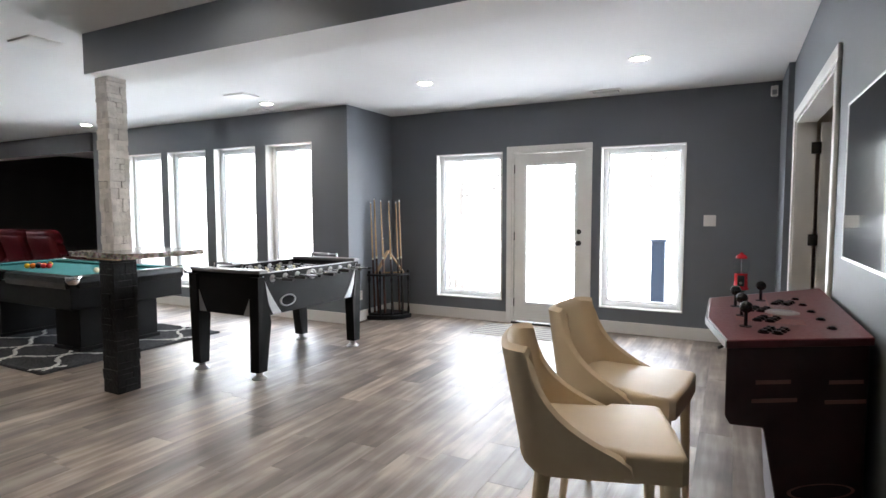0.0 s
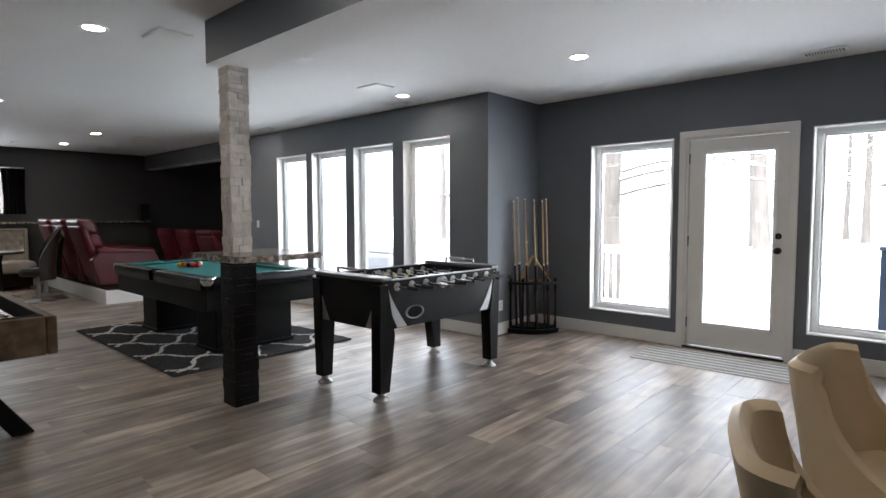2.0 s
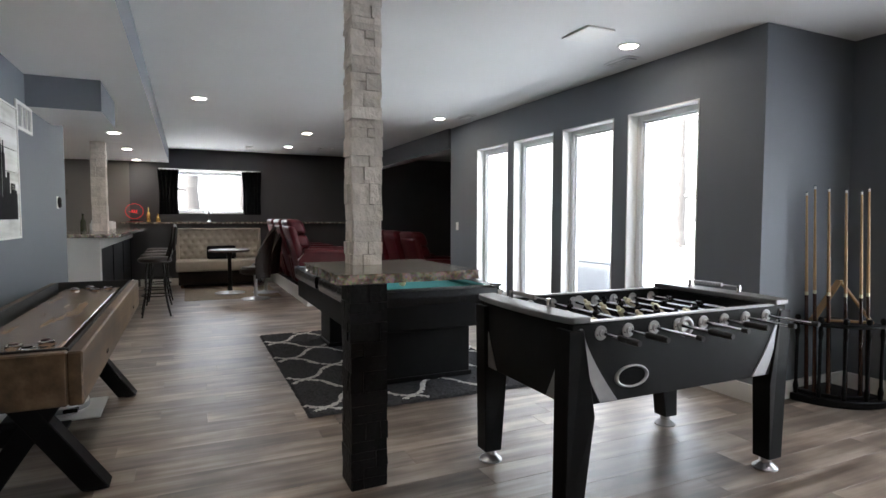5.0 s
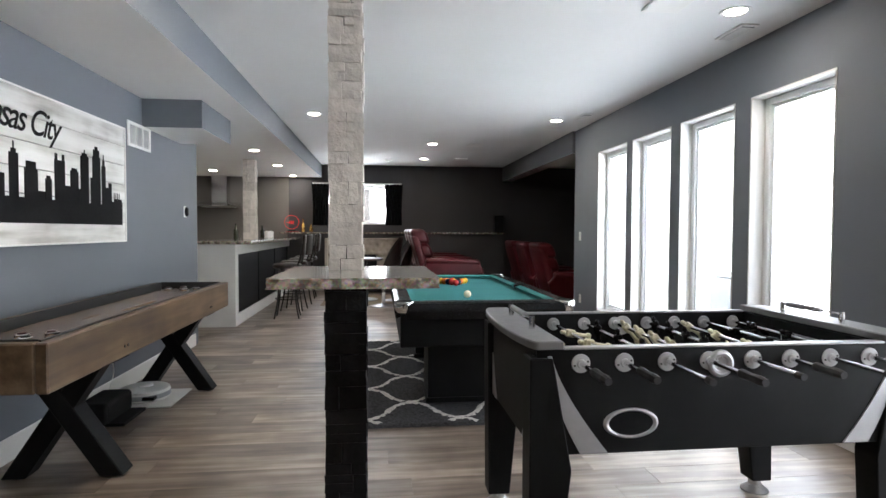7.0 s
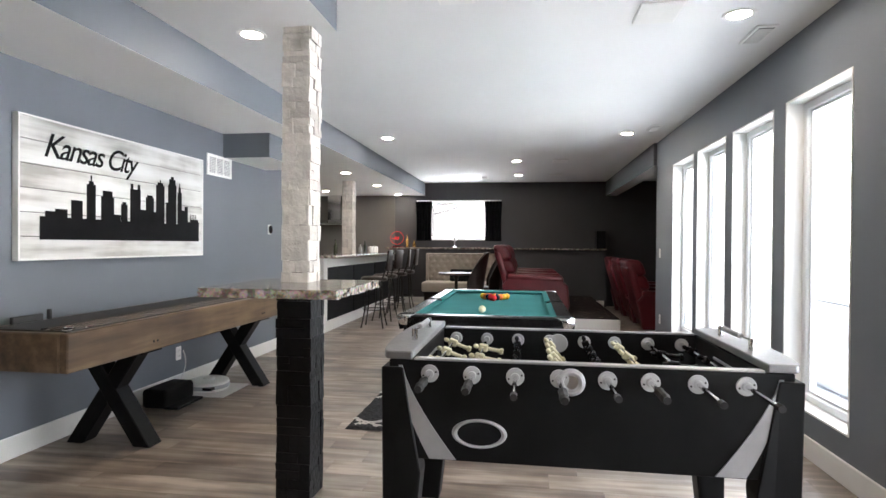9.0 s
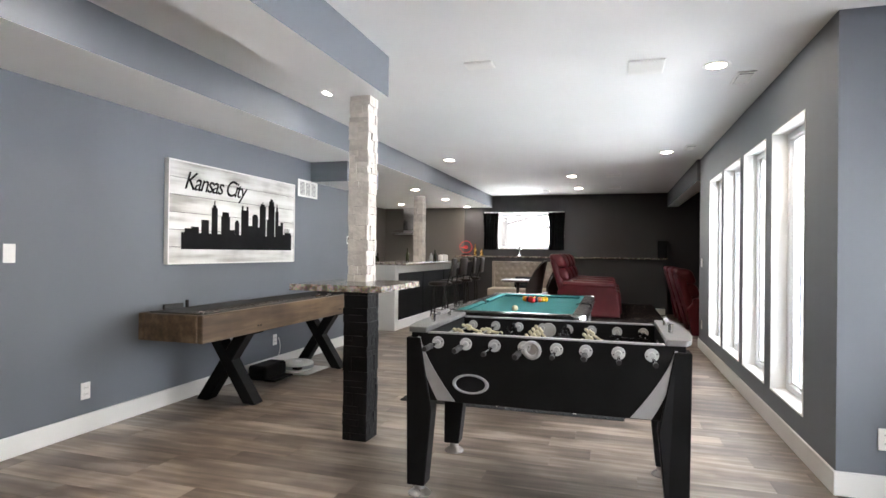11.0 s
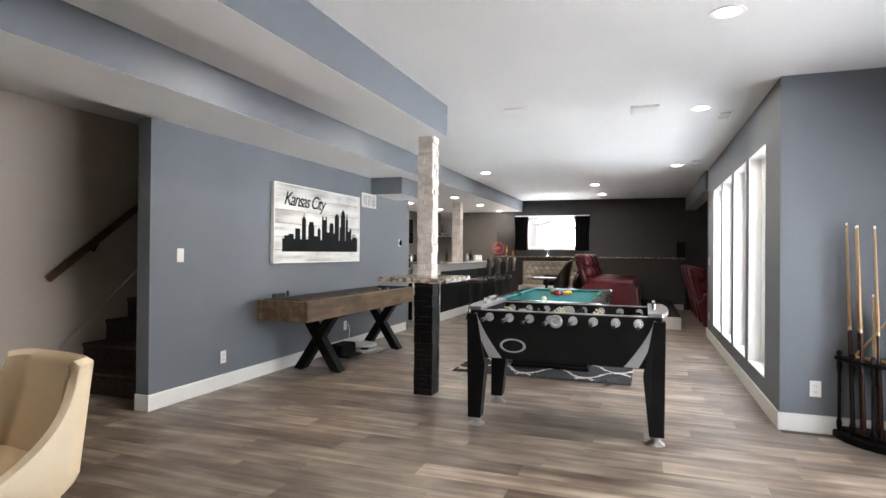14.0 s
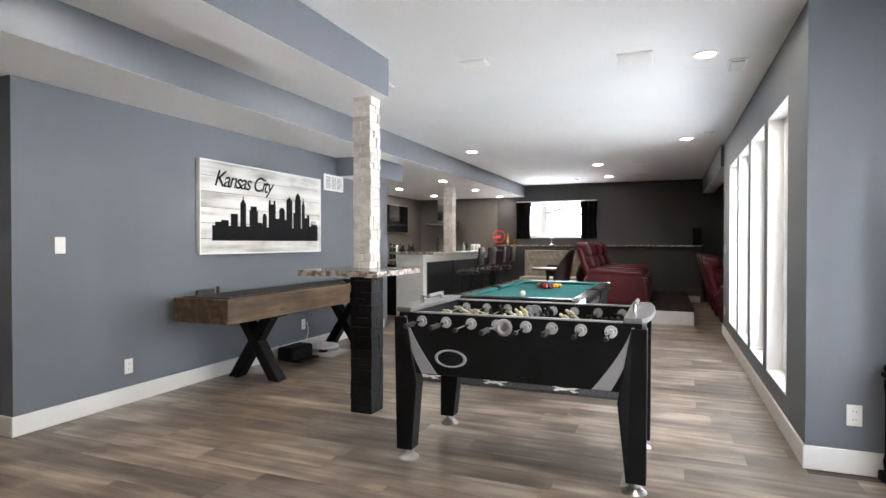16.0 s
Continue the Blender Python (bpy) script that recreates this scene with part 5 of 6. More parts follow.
# ---- cream chairs ----
def cream_chair(at, rz):
    t = thing("counter_stool", "cream leather counter stool with a wrapped back", "stool", at, rz, group="cream counter stools")
    TOP, LOW, S = 0.915, 0.53, 1.04
    half, rows = 16, 14

    def wrap(z, off):
        """One level of the wrap from one wing round the back to the other, moved in by off."""
        g = max(0.0, min(1.0, (z - 0.605) / (TOP - 0.605)))
        tuck = max(0.0, (0.60 - z) / 0.07)
        w = 0.236 - 0.040 * g - 0.022 * tuck ** 2 - off
        xb = -0.205 - 0.062 * g + 0.03 * tuck ** 2 + off
        edge = xb - off + 0.085 + 0.21 * (1 - g) ** 3.2 + (0.02 if g == 0 else 0)
        rc = 0.075 - 0.5 * off
        pts = []
        for k in range(5):
            pts.append((edge + (xb + rc - edge) * k / 5, w))
        for k in range(6):
            a = math.pi / 2 * k / 5
            pts.append((xb + rc - rc * math.sin(a), w - rc + rc * math.cos(a)))
        for k in range(1, half - 10 + 1):
            pts.append((xb - 0.008 * math.sin(math.pi / 2 * k / 6), (w - rc) * (1 - k / 6)))
        return [(x * S, y * S) for x, y in pts + [(x, -y) for x, y in pts[-2::-1]]]
    bm = bmesh.new()
    skins = []
    for off in (0.0, 0.042):
        grid = []
        for j in range(rows + 1):
            z = LOW + (TOP - LOW) * j / rows
            ring = wrap(z, off * (1.0 - 0.15 * j / rows))
            n = len(ring)
            # the top edge dips towards the wings
            dip = [0.035 * max(0.0, (abs(2 * i / (n - 1) - 1) - 0.55) / 0.45) ** 2 * (j / rows) ** 4 for i in range(n)]
            grid.append([bm.verts.new((x, y, z - d)) for (x, y), d in zip(ring, dip)])
        skins.append(grid)
    out, inn = skins
    n = len(out[0])
    for j in range(rows):
        for i in range(n - 1):
            bm.faces.new((out[j][i], out[j][i + 1], out[j + 1][i + 1], out[j + 1][i]))
            bm.faces.new((inn[j][i], inn[j + 1][i], inn[j + 1][i + 1], inn[j][i + 1]))
    # padded rim along wings and top, closed bottom
    path_o = [out[j][0] for j in range(rows)] + list(out[rows]) + [out[j][-1] for j in range(rows - 1, -1, -1)]
    path_i = [inn[j][0] for j in range(rows)] + list(inn[rows]) + [inn[j][-1] for j in range(rows - 1, -1, -1)]
    bulge = []
    for k, (a, b) in enumerate(zip(path_o, path_i)):
        side = k < rows or k >= rows + n
        d = Vector((0.013, 0, 0.003)) if side else Vector((0, 0, 0.016))
        bulge.append(bm.verts.new((a.co + b.co) / 2 + d))
    for k in range(len(bulge) - 1):
        bm.faces.new((path_o[k], bulge[k], bulge[k + 1], path_o[k + 1]))
        bm.faces.new((bulge[k], path_i[k], path_i[k + 1], bulge[k + 1]))
    for i in range(n - 1):
        bm.faces.new((out[0][i + 1], out[0][i], inn[0][i], inn[0][i + 1]))
    bmesh.ops.recalc_face_normals(bm, faces=bm.faces)
    part("backrest", bm, "cream", t, "", True)
    outl = [(-0.165, -0.13), (-0.13, -0.188), (0.08, -0.196), (0.10, -0.224), (0.255, -0.226), (0.275, -0.205), (0.282, 0.0), (0.275, 0.205), (0.255, 0.226), (0.10, 0.224), (0.08, 0.196), (-0.13, 0.188), (-0.165, 0.13)]
    bm = bmesh.new()
    bm_prism(bm, [(x * S, y * S) for x, y in outl], "z", 0.538, 0.625)
    top = [e for e in bm.edges if all(v.co.z > 0.61 for v in e.verts)]
    bmesh.ops.bevel(bm, geom=top, offset=0.022, segments=4, affect="EDGES", profile=0.6)
    part("seat", bm, "cream", t, "", True)
    for sx, sy in ((0.235, 0.19), (0.235, -0.19), (-0.13, 0.165), (-0.13, -0.165)):
        lx = sx + (0.012 if sx > 0 else -0.055)
        part("leg", cyl((sx * S, sy * S, 0.54), (lx * S, sy * 1.08 * S, 0.0), 0.024, 0.014, 14), "cream", t, "cream wrapped leg", True)
    return t


cream_chair((0.05, 2.99, 0), 16.5)
cream_chair((0.045, 3.645, 0), -6.5)


# ---- arcade pedestal and television on the east wall ----
def arcade():
    t = thing("arcade_machine", "oxblood arcade control pedestal with joysticks and buttons", "arcade machine", (0, 0.42, 0))
    prof = [(0.475, 0.925), (0.475, 0.70), (0.49, 0.67), (0.585, 0.655), (0.63, 0.40), (0.655, 0.0), (0.885, 0.0), (0.885, 0.925)]
    bm = prism(prof, "y", 2.64, 3.78, 0.004, 1)
    for v in bm.verts:
        v.co.y += 0.6 * (v.co.x - 0.475) if v.co.y < 3.2 else 0.5 * (v.co.x - 0.475)
    body = part("body", bm, "dark_red", t, "dark red printed cabinet body")
    deck = [(0.89, 2.85), (0.475, 2.60), (0.405, 2.99), (0.40, 3.51), (0.89, 4.12)]
    d = part("deck", prism(deck, "z", 0.925, 0.952, 0.003, 1), "red_wood", t, "oxblood control deck")
    rim = [(0.471, 2.592), (0.398, 2.988), (0.393, 3.514), (0.884, 4.126)]
    inner = [(0.889, 4.121), (0.3995, 3.5115), (0.4045, 2.9895), (0.474, 2.5995)]
    # silver colour carries the window's reflection along the dark deck edge
    part("edge_moulding", prism(rim + inner, "z", 0.927, 0.951), "silver", d, "edge moulding silvered for the window's reflection")
    # players stand to the west: sticks and button fields along the deck
    for x, y in ((0.53, 2.86), (0.52, 3.08), (0.50, 3.30), (0.60, 3.52)):
        st = part("joystick", cyl((x, y, 0.952), (x, y, 1.01), 0.006, seg=10), "black_gloss", d, "black ball-top joystick", True)
        bm = bmesh.new()
        bmesh.ops.create_uvsphere(bm, u_segments=18, v_segments=12, radius=0.021)
        bmesh.ops.translate(bm, vec=(x, y, 1.02), verts=bm.verts)
        part("knob", bm, "black_gloss", st, "glossy black ball knob", True)
        part("dust_washer", cyl((x, y, 0.952), (x, y, 0.955), 0.02, seg=16), "black", st)
        for i in range(3):
            for j in range(2):
                bx, by = x + 0.05 + 0.04 * j + 0.012 * i, y - 0.09 + 0.038 * i
                part("button", lathe([(0.017, 0), (0.017, 0.006), (0.012, 0.007), (0.012, 0.011), (0.0, 0.012)], 14, (bx, by, 0.952)), "black_gloss", d, "", True)
    for k in range(5):
        part("button", lathe([(0.015, 0), (0.015, 0.005), (0.010, 0.006), (0.010, 0.009), (0.0, 0.01)], 12, (0.74 + 0.012 * k, 3.62 - 0.17 * k, 0.952)), "black_gloss", d, "", True)
    part("trackball_ring", lathe([(0.062, 0), (0.062, 0.004), (0.045, 0.006), (0.042, 0.004)], 28, (0.66, 3.22, 0.952)), "grey_plastic", d, "", True)
    bm = bmesh.new()
    bmesh.ops.create_uvsphere(bm, u_segments=24, v_segments=14, radius=0.04)
    bmesh.ops.translate(bm, vec=(0.66, 3.22, 0.945), verts=bm.verts)
    part("trackball", bm, "clear", d, "translucent trackball", True)
    # printed lines on deck and side
    for k in range(6):
        part("print_line", box(0.50, 0.72, 2.98 + 0.018 * k, 2.985 + 0.018 * k, 0.952, 0.9528), "line_print", d)
    part("print_line", box(0.62, 0.625, 3.0, 3.7, 0.952, 0.9528), "line_print", d)
    for z, a, b in ((0.80, 0.56, 0.66), (0.795, 0.77, 0.87), (0.74, 0.55, 0.68), (0.73, 0.76, 0.88)):
        bm = box(a, b, -0.004, 0.001, z, z + 0.012)
        for v in bm.verts:
            v.co.y += 2.639 + 0.6 * (v.co.x - 0.475)
        part("print_line", bm, "line_print", body)
    bm = bmesh.new()
    bm_torus(bm, 0.05, 0.003, Matrix.Translation((0.76, 2.806, 0.44)) @ Matrix.Rotation(radians(31), 4, "Z") @ Matrix.Rotation(radians(90), 4, "X"), 28, 6, 2.2, 0.5)
    part("print_line", bm, "line_print", body)
    return t


arcade()


def gumball():
    t = thing("gumball_machine", "red gumball machine with a clear globe on a black pedestal", "gumball machine", (0.565, 7.18, 0))
    st = part("pedestal", lathe([(0.026, 0.03), (0.036, 0.07), (0.024, 0.12), (0.024, 0.54), (0.034, 0.57), (0.06, 0.592), (0.0, 0.594)], 18), "bronze", t, "black cast pedestal", True)
    for k in range(3):
        a = radians(200 + 120 * k)
        c, s = math.cos(a), math.sin(a)
        part("foot", bezier_tube([(0.02 * c, 0.02 * s, 0.09), (0.09 * c, 0.09 * s, 0.085), (0.14 * c, 0.14 * s, 0.03), (0.19 * c, 0.19 * s, 0.016)], 0.015), "bronze", st, "curved cast foot")
    part("base", lathe([(0.07, 0.595), (0.072, 0.603), (0.062, 0.622), (0.057, 0.74), (0.062, 0.75), (0.0, 0.752)], 24), "red_plastic", t, "red cast base", True)
    part("front_plate", box(-0.03, 0.03, -0.068, -0.06, 0.63, 0.735, 0.003), "black", t)
    part("dial", cyl((0.0, -0.068, 0.665), (0.0, -0.082, 0.665), 0.014, seg=12), "chrome", t)
    part("globe", lathe([(0.045, 0.752), (0.068, 0.78), (0.077, 0.82), (0.07, 0.865), (0.045, 0.9)], 28), "clear", t, "clear globe, nearly empty", True)
    part("centre_rod", cyl((0, 0, 0.752), (0, 0, 0.905), 0.004, seg=8), "chrome", t)
    part("lid", lathe([(0.05, 0.893), (0.052, 0.905), (0.04, 0.925), (0.018, 0.935), (0.014, 0.95), (0.0, 0.953)], 22), "red_plastic", t, "red lid", True)


gumball()


def television(name, at, rz, w, h, label):
    t = thing(name, label, "television", at, rz)
    part("housing", box(-w / 2 + 0.02, w / 2 - 0.02, -0.03, 0, -h / 2 + 0.02, h / 2 - 0.02, 0.004), "black", t)
    part("screen", box(-w / 2 + 0.008, w / 2 - 0.008, -0.046, -0.03, -h / 2 + 0.008, h / 2 - 0.008), "screen", t, "dark glossy screen")
    for q in ((-w / 2, -w / 2 + 0.01, -h / 2, h / 2), (w / 2 - 0.01, w / 2, -h / 2, h / 2), (-w / 2, w / 2, -h / 2, -h / 2 + 0.012), (-w / 2, w / 2, h / 2 - 0.01, h / 2)):
        part("bezel", box(q[0], q[1], -0.048, -0.028, q[2], q[3], 0.002), "steel", t, "thin metal bezel")
    return t


television("television", (X_EAST, 3.2, 1.463), -90, 1.12, 0.60, "wall-mounted flat television, dark and reflecting the windows")


# ---- stairs ----
def stairs():
    t = thing("staircase", "dark carpeted stairs rising behind the wall", "stairs", (0, 0, 0), kind="structure")
    for k in range(13):
        x = -2.47 - 0.24 * k
        bm = bmesh.new()
        z1 = 0.197 * (k + 1)
        bm_box(bm, x - 0.30, x + 0.022, 0.53, Y_ART - 0.135, z1 - 0.04, z1, 0.014, 3)
        bm_box(bm, x - 0.27, x, 0.53, Y_ART - 0.135, max(0, z1 - 0.40), z1 - 0.04)
        part("step", bm, "stair_carpet", t, "carpeted step with a rounded nosing", True)
    o = [(-2.42, 0.0), (-2.42, 0.33), (-2.58, 0.46), (-5.6, 2.94), (-5.6, 2.5), (-2.62, 0.0)]
    part("skirt_board", prism(o, "y", 0.501, 0.529), "wall_taupe", t, "painted skirt board")
    return t


stairs()
hr = thing("handrail", "dark wooden handrail on brackets", "handrail", (0, 0, 0))
a, b = Vector((-2.33, 0.575, 1.01)), Vector((-5.2, 0.575, 3.22))
bm = bmesh.new()
q = (b - a).to_track_quat("X", "Z").to_matrix().to_4x4()
bm_box(bm, 0, (b - a).length, -0.026, 0.026, -0.035, 0.03, 0.012, 3, Matrix.Translation(a) @ q)
part("rail", bm, "wood_dark", hr, "", True)
for f in (0.17, 0.6):
    p = a.lerp(b, f)
    part("bracket", bezier_tube([(p.x, 0.50, p.z - 0.10), (p.x, 0.555, p.z - 0.10), (p.x, 0.575, p.z - 0.03)], 0.012), "bronze", hr, "dark metal bracket")
    part("rosette", cyl((p.x, 0.50, p.z - 0.10), (p.x, 0.508, p.z - 0.10), 0.03, seg=16), "bronze", hr)


# ---- bar ----
def bar_counter():
    t = thing("bar_counter", "white-framed bar with dark panels and a granite top", "bar", (0, 0, 0))
    part("carcass", box(-12.68, -8.58, 1.55, 1.975, 0, 1.055), "black", t, "dark panelled core")
    for q in ((-8.58, -8.43, 1.5, 2.0, 0, 1.055), (-12.68, -8.58, 1.95, 2.0, 0.92, 1.055), (-12.68, -8.58, 1.95, 2.0, 0, 0.15)):
        part("white_frame", box(*q, 0.003), "trim", t, "white painted frame")
    for k in range(3):
        xx = -8.60 - 1.3 * (k + 1)
        part("stile", box(xx - 0.02, xx + 0.02, 1.974, 1.984, 0.15, 0.92), "black", t)
    part("countertop", box(-12.69, -8.34, 1.42, 2.22, 1.056, 1.096, 0.006, 2), "granite", t, "speckled granite top")
    part("cabinet", box(-12.68, -8.54, 0.95, 1.5, 0.0, 0.87, 0.004), "black", t, "dark base cabinet")
    part("countertop", box(-12.7, -8.5, 0.92, 1.545, 0.871, 0.91, 0.004), "granite", t, "speckled granite worktop")
    return t


bar_counter()
stone_post("bar_column", -10.13, 1.81, 0.085, 1.096, SOFFIT, 0, "white ledger-stone column standing on the bar", (0.09, 0.16), 4)


def base_cabinets():
    for k in range(5):
        x = -12.5 + 0.76 * k
        c = thing("base_cabinet", "dark base cabinet along the bar's back wall", "cabinet", (x, 0, 0), group="back bar cabinets")
        part("body", box(0, 0.755, -0.095, 0.46, 0, 0.87), "black", c)
        for s in (0.01, 0.385):
            d = part("door", box(s, s + 0.36, 0.461, 0.48, 0.1, 0.85, 0.004), "black", c)
            part("handle", box(s + 0.17, s + 0.19, 0.481, 0.5, 0.6, 0.72, 0.003), "steel", d, "steel handle")
    solid("worktop", box(-12.55, -8.68, -0.095, 0.52, 0.871, 0.91, 0.004), "granite", "speckled granite worktop along the back wall", "worktop")


base_cabinets()


def bottle(x, y, z, h, r, m, label):
    t = thing("bottle", label, "bottle", (x, y, z), group="bottles at the bar")
    part("body", lathe([(r * 0.9, 0), (r, 0.01), (r, h * 0.55), (r * 0.4, h * 0.72), (r * 0.36, h * 0.94), (0.0, h * 0.94)], 14), m, t, "", True)
    part("cap", lathe([(r * 0.42, h * 0.94), (r * 0.42, h), (0.0, h)], 12), "ink" if m != "gold" else "gold", t)


rnd = random.Random(11)
for k in range(14):
    bottle(-12.1 + 0.085 * k + rnd.uniform(-0.02, 0.02), 0.02 + rnd.uniform(0, 0.14), 0.91, rnd.uniform(0.24, 0.33), rnd.uniform(0.03, 0.04), "bottle", "dark glass liquor bottle on the back worktop")
for x, y, h, m in ((-10.0, 1.62, 0.24, "bottle"), (-10.6, 1.7, 0.2, "gold"), (-10.8, 1.62, 0.16, "steel"), (-11.3, 1.75, 0.22, "bottle"), (-11.5, 1.6, 0.17, "steel")):
    bottle(x, y, 1.096, h, 0.035, m, "bottle standing on the granite bar")


def faucet():
    t = thing("faucet", "chrome bar faucet with a bent spout", "faucet", (-8.95, 1.25, 0.91))
    part("column", lathe([(0.03, 0), (0.03, 0.01), (0.022, 0.02), (0.022, 0.26), (0.024, 0.3), (0.0, 0.3)], 18), "chrome", t, "", True)
    part("spout", cyl((0, 0, 0.255), (0.0, -0.16, 0.265), 0.013, seg=12), "chrome", t, "", True)
    part("lever", cyl((0, 0, 0.29), (0.08, 0.02, 0.33), 0.007, seg=10), "chrome", t)


faucet()
for k, x in enumerate((-11.7, -11.9, -12.08)):
    c = thing("canister", "white ceramic canister on the bar", "canister", (x, 1.75, 1.096), group="canisters")
    part("body", lathe([(0.045, 0), (0.05, 0.01), (0.05, 0.1), (0.0, 0.1)], 16), "white_plastic", c, "", True)
    part("lid", lathe([(0.052, 0.1), (0.052, 0.112), (0.012, 0.118), (0.012, 0.13), (0.0, 0.13)], 16), "white_plastic", c, "", True)


def range_hood():
    t = thing("range_hood", "stainless chimney range hood on the taupe wall", "range hood", (X_FAR - 0.06, 0.62, 0))
    part("chimney", box(0, 0.26, -0.15, 0.15, 1.79, SOFFIT, 0.004), "chrome", t, "polished chimney")
    part("canopy", prism([(0.0, 1.70), (0.5, 1.70), (0.5, 1.72), (0.27, 1.79), (0.0, 1.79)], "y", -0.36, 0.36, 0.003, 1), "chrome", t)
    part("filter", box(0.05, 0.45, -0.3, 0.3, 1.69, 1.699), "steel", t)


range_hood()
television("television", (-11.6, -0.1, 1.80), 180, 1.12, 0.64, "small dark television on the bar's back wall")


def bar_stool(x, y, rz):
    t = thing("bar_stool", "black metal bar stool with a padded back", "bar stool", (x, y, 0), rz, group="stools at the bar")
    part("seat", lathe([(0.18, 0.70), (0.2, 0.715), (0.2, 0.75), (0.17, 0.77), (0.0, 0.775)], 24), "brown_leather", t, "dark padded seat", True)
    for a in (45, 135, 225, 315):
        c, s = math.cos(radians(a)), math.sin(radians(a))
        part("leg", bezier_tube([(0.13 * c, 0.13 * s, 0.70), (0.17 * c, 0.17 * s, 0.5), (0.15 * c, 0.15 * s, 0.3), (0.235 * c, 0.235 * s, 0.0)], 0.011), "bronze", t, "curved black metal leg")
    bm = bmesh.new()
    bm_torus(bm, 0.165, 0.008, Matrix.Translation((0, 0, 0.27)), 28, 6)
    part("foot_ring", bm, "bronze", t, "", True)
    for s in (1, -1):
        part("back_post", bezier_tube([(-0.02 + 0.15 * s, 0.14, 0.72), (0.17 * s, 0.20, 0.85), (0.17 * s, 0.25, 1.15)], 0.011), "bronze", t)
    bm = bmesh.new()
    bm_box(bm, -0.175, 0.175, 0.215, 0.25, 0.86, 1.17, 0.015, 2)
    for v in bm.verts:
        v.co.y += -0.35 * (v.co.x ** 2) * 1.2 + 0.08 * (v.co.z - 0.86)
    part("backrest", bm, "brown_leather", t, "dark padded backrest", True)
    return t


st = bar_stool(-9.2, 2.52, 4)
for x, y, r in ((-9.95, 2.5, -6), (-10.72, 2.5, 8), (-11.5, 2.48, 2)):
    copy_thing(st, pose(x, y, 0, 0, 0, r))


# ---- lounge corner ----
def ledge_wall():
    solid("wall_ledge", box(X_FAR, -12.77, 1.95, 6.44, 0, 1.165), "wall_dark", "charcoal painted half wall under the ledge", "wall", "structure")
    solid("ledge", box(X_FAR, -12.70, 1.8, 6.44, 1.165, 1.2, 0.004), "granite", "long granite ledge along the charcoal wall", "ledge", "structure")


ledge_wall()


def curtain(y0, y1, name_label):
    t = thing("curtain", name_label, "curtain", (X_FAR + 0.05, 0, 0), group="window curtains")
    bm = bmesh.new()
    n, m = 60, 8
    g = []
    for i in range(n + 1):
        f = i / n
        row = []
        for j in range(m + 1):
            z = 1.345 + (2.195 - 1.345) * j / m
            gather = 1 - 0.12 * math.sin(math.pi * (1 - j / m) * 0.8)
            yc = (y0 + y1) / 2
            y = yc + (y0 + (y1 - y0) * f - yc) * gather
            row.append(bm.verts.new((0.022 * math.sin(f * math.pi * 11 + 0.4 * math.sin(j)), y, z)))
        g.append(row)
    for i in range(n):
        for j in range(m):
            bm.faces.new((g[i][j], g[i + 1][j], g[i + 1][j + 1], g[i][j + 1]))
    bmesh.ops.solidify(bm, geom=list(bm.faces), thickness=0.003)
    part("cloth", bm, "curtain", t, "", True)
    return t


curtain(2.42, 2.79, "black pleated curtain drawn aside")
curtain(3.92, 4.30, "black pleated curtain drawn aside")
rod = thing("curtain_rod", "white curtain rod above the small window", "curtain rod", (X_FAR + 0.055, 3.36, 2.21))
part("rod", cyl((0, -0.92, 0), (0, 0.92, 0), 0.011, seg=12), "white_plastic", rod, "", True)
for s in (-0.9, 0.9):
    part("bracket", box(-0.055, 0.0, s - 0.008, s + 0.008, -0.012, 0.012), "white_plastic", rod)


def banquette():
    t = thing("tufted_bench", "beige tufted upholstered bench against the half wall", "bench", (-12.76, 3.47, 0))
    part("base", box(0.02, 0.62, -0.72, 0.72, 0.05, 0.30, 0.01), "brown_leather", t, "dark plinth")
    part("seat", box(0.05, 0.70, -0.76, 0.76, 0.30, 0.50, 0.035, 3), "beige_fabric", t, "", True)
    bm = bmesh.new()
    nx, nz = 60, 26
    g = []
    for i in range(nx + 1):
        row = []
        for j in range(nz + 1):
            y, z = -0.70 + 1.4 * i / nx, 0.50 + 0.55 * j / nz
            u, v = (y + 0.7) / 0.14, (z - 0.5) / 0.11
            d = min(math.hypot((u - a - 0.5 * (b % 2)) * 0.14, (v - b) * 0.11) for b in range(int(v) - 1, int(v) + 3) for a in range(int(u) - 1, int(u) + 3))
            x = 0.14 - 0.03 * math.exp(-(d / 0.02) ** 2) + 0.012 * min(1, d / 0.05)
            row.append(bm.verts.new((x, y, z)))
        g.append(row)
    for i in range(nx):
        for j in range(nz):
            bm.faces.new((g[i][j], g[i + 1][j], g[i + 1][j + 1], g[i][j + 1]))
    bmesh.ops.recalc_face_normals(bm, faces=bm.faces)
    part("tufted_back", bm, "beige_fabric", t, "button-tufted back", True)
    for q in ((0.0, 0.13, -0.76, 0.76, 0.30, 1.05), (0.0, 0.19, -0.76, -0.70, 0.3, 1.07), (0.0, 0.19, 0.70, 0.76, 0.3, 1.07), (0.0, 0.19, -0.76, 0.76, 1.05, 1.08)):
        part("back_frame", box(*q, 0.012, 2), "beige_fabric", t)
    for s in (-0.66, 0.66):
        for x in (0.08, 0.58):
            part("foot", cyl((x, s, 0), (x, s, 0.05), 0.025, 0.03, 10), "wood_dark", t)


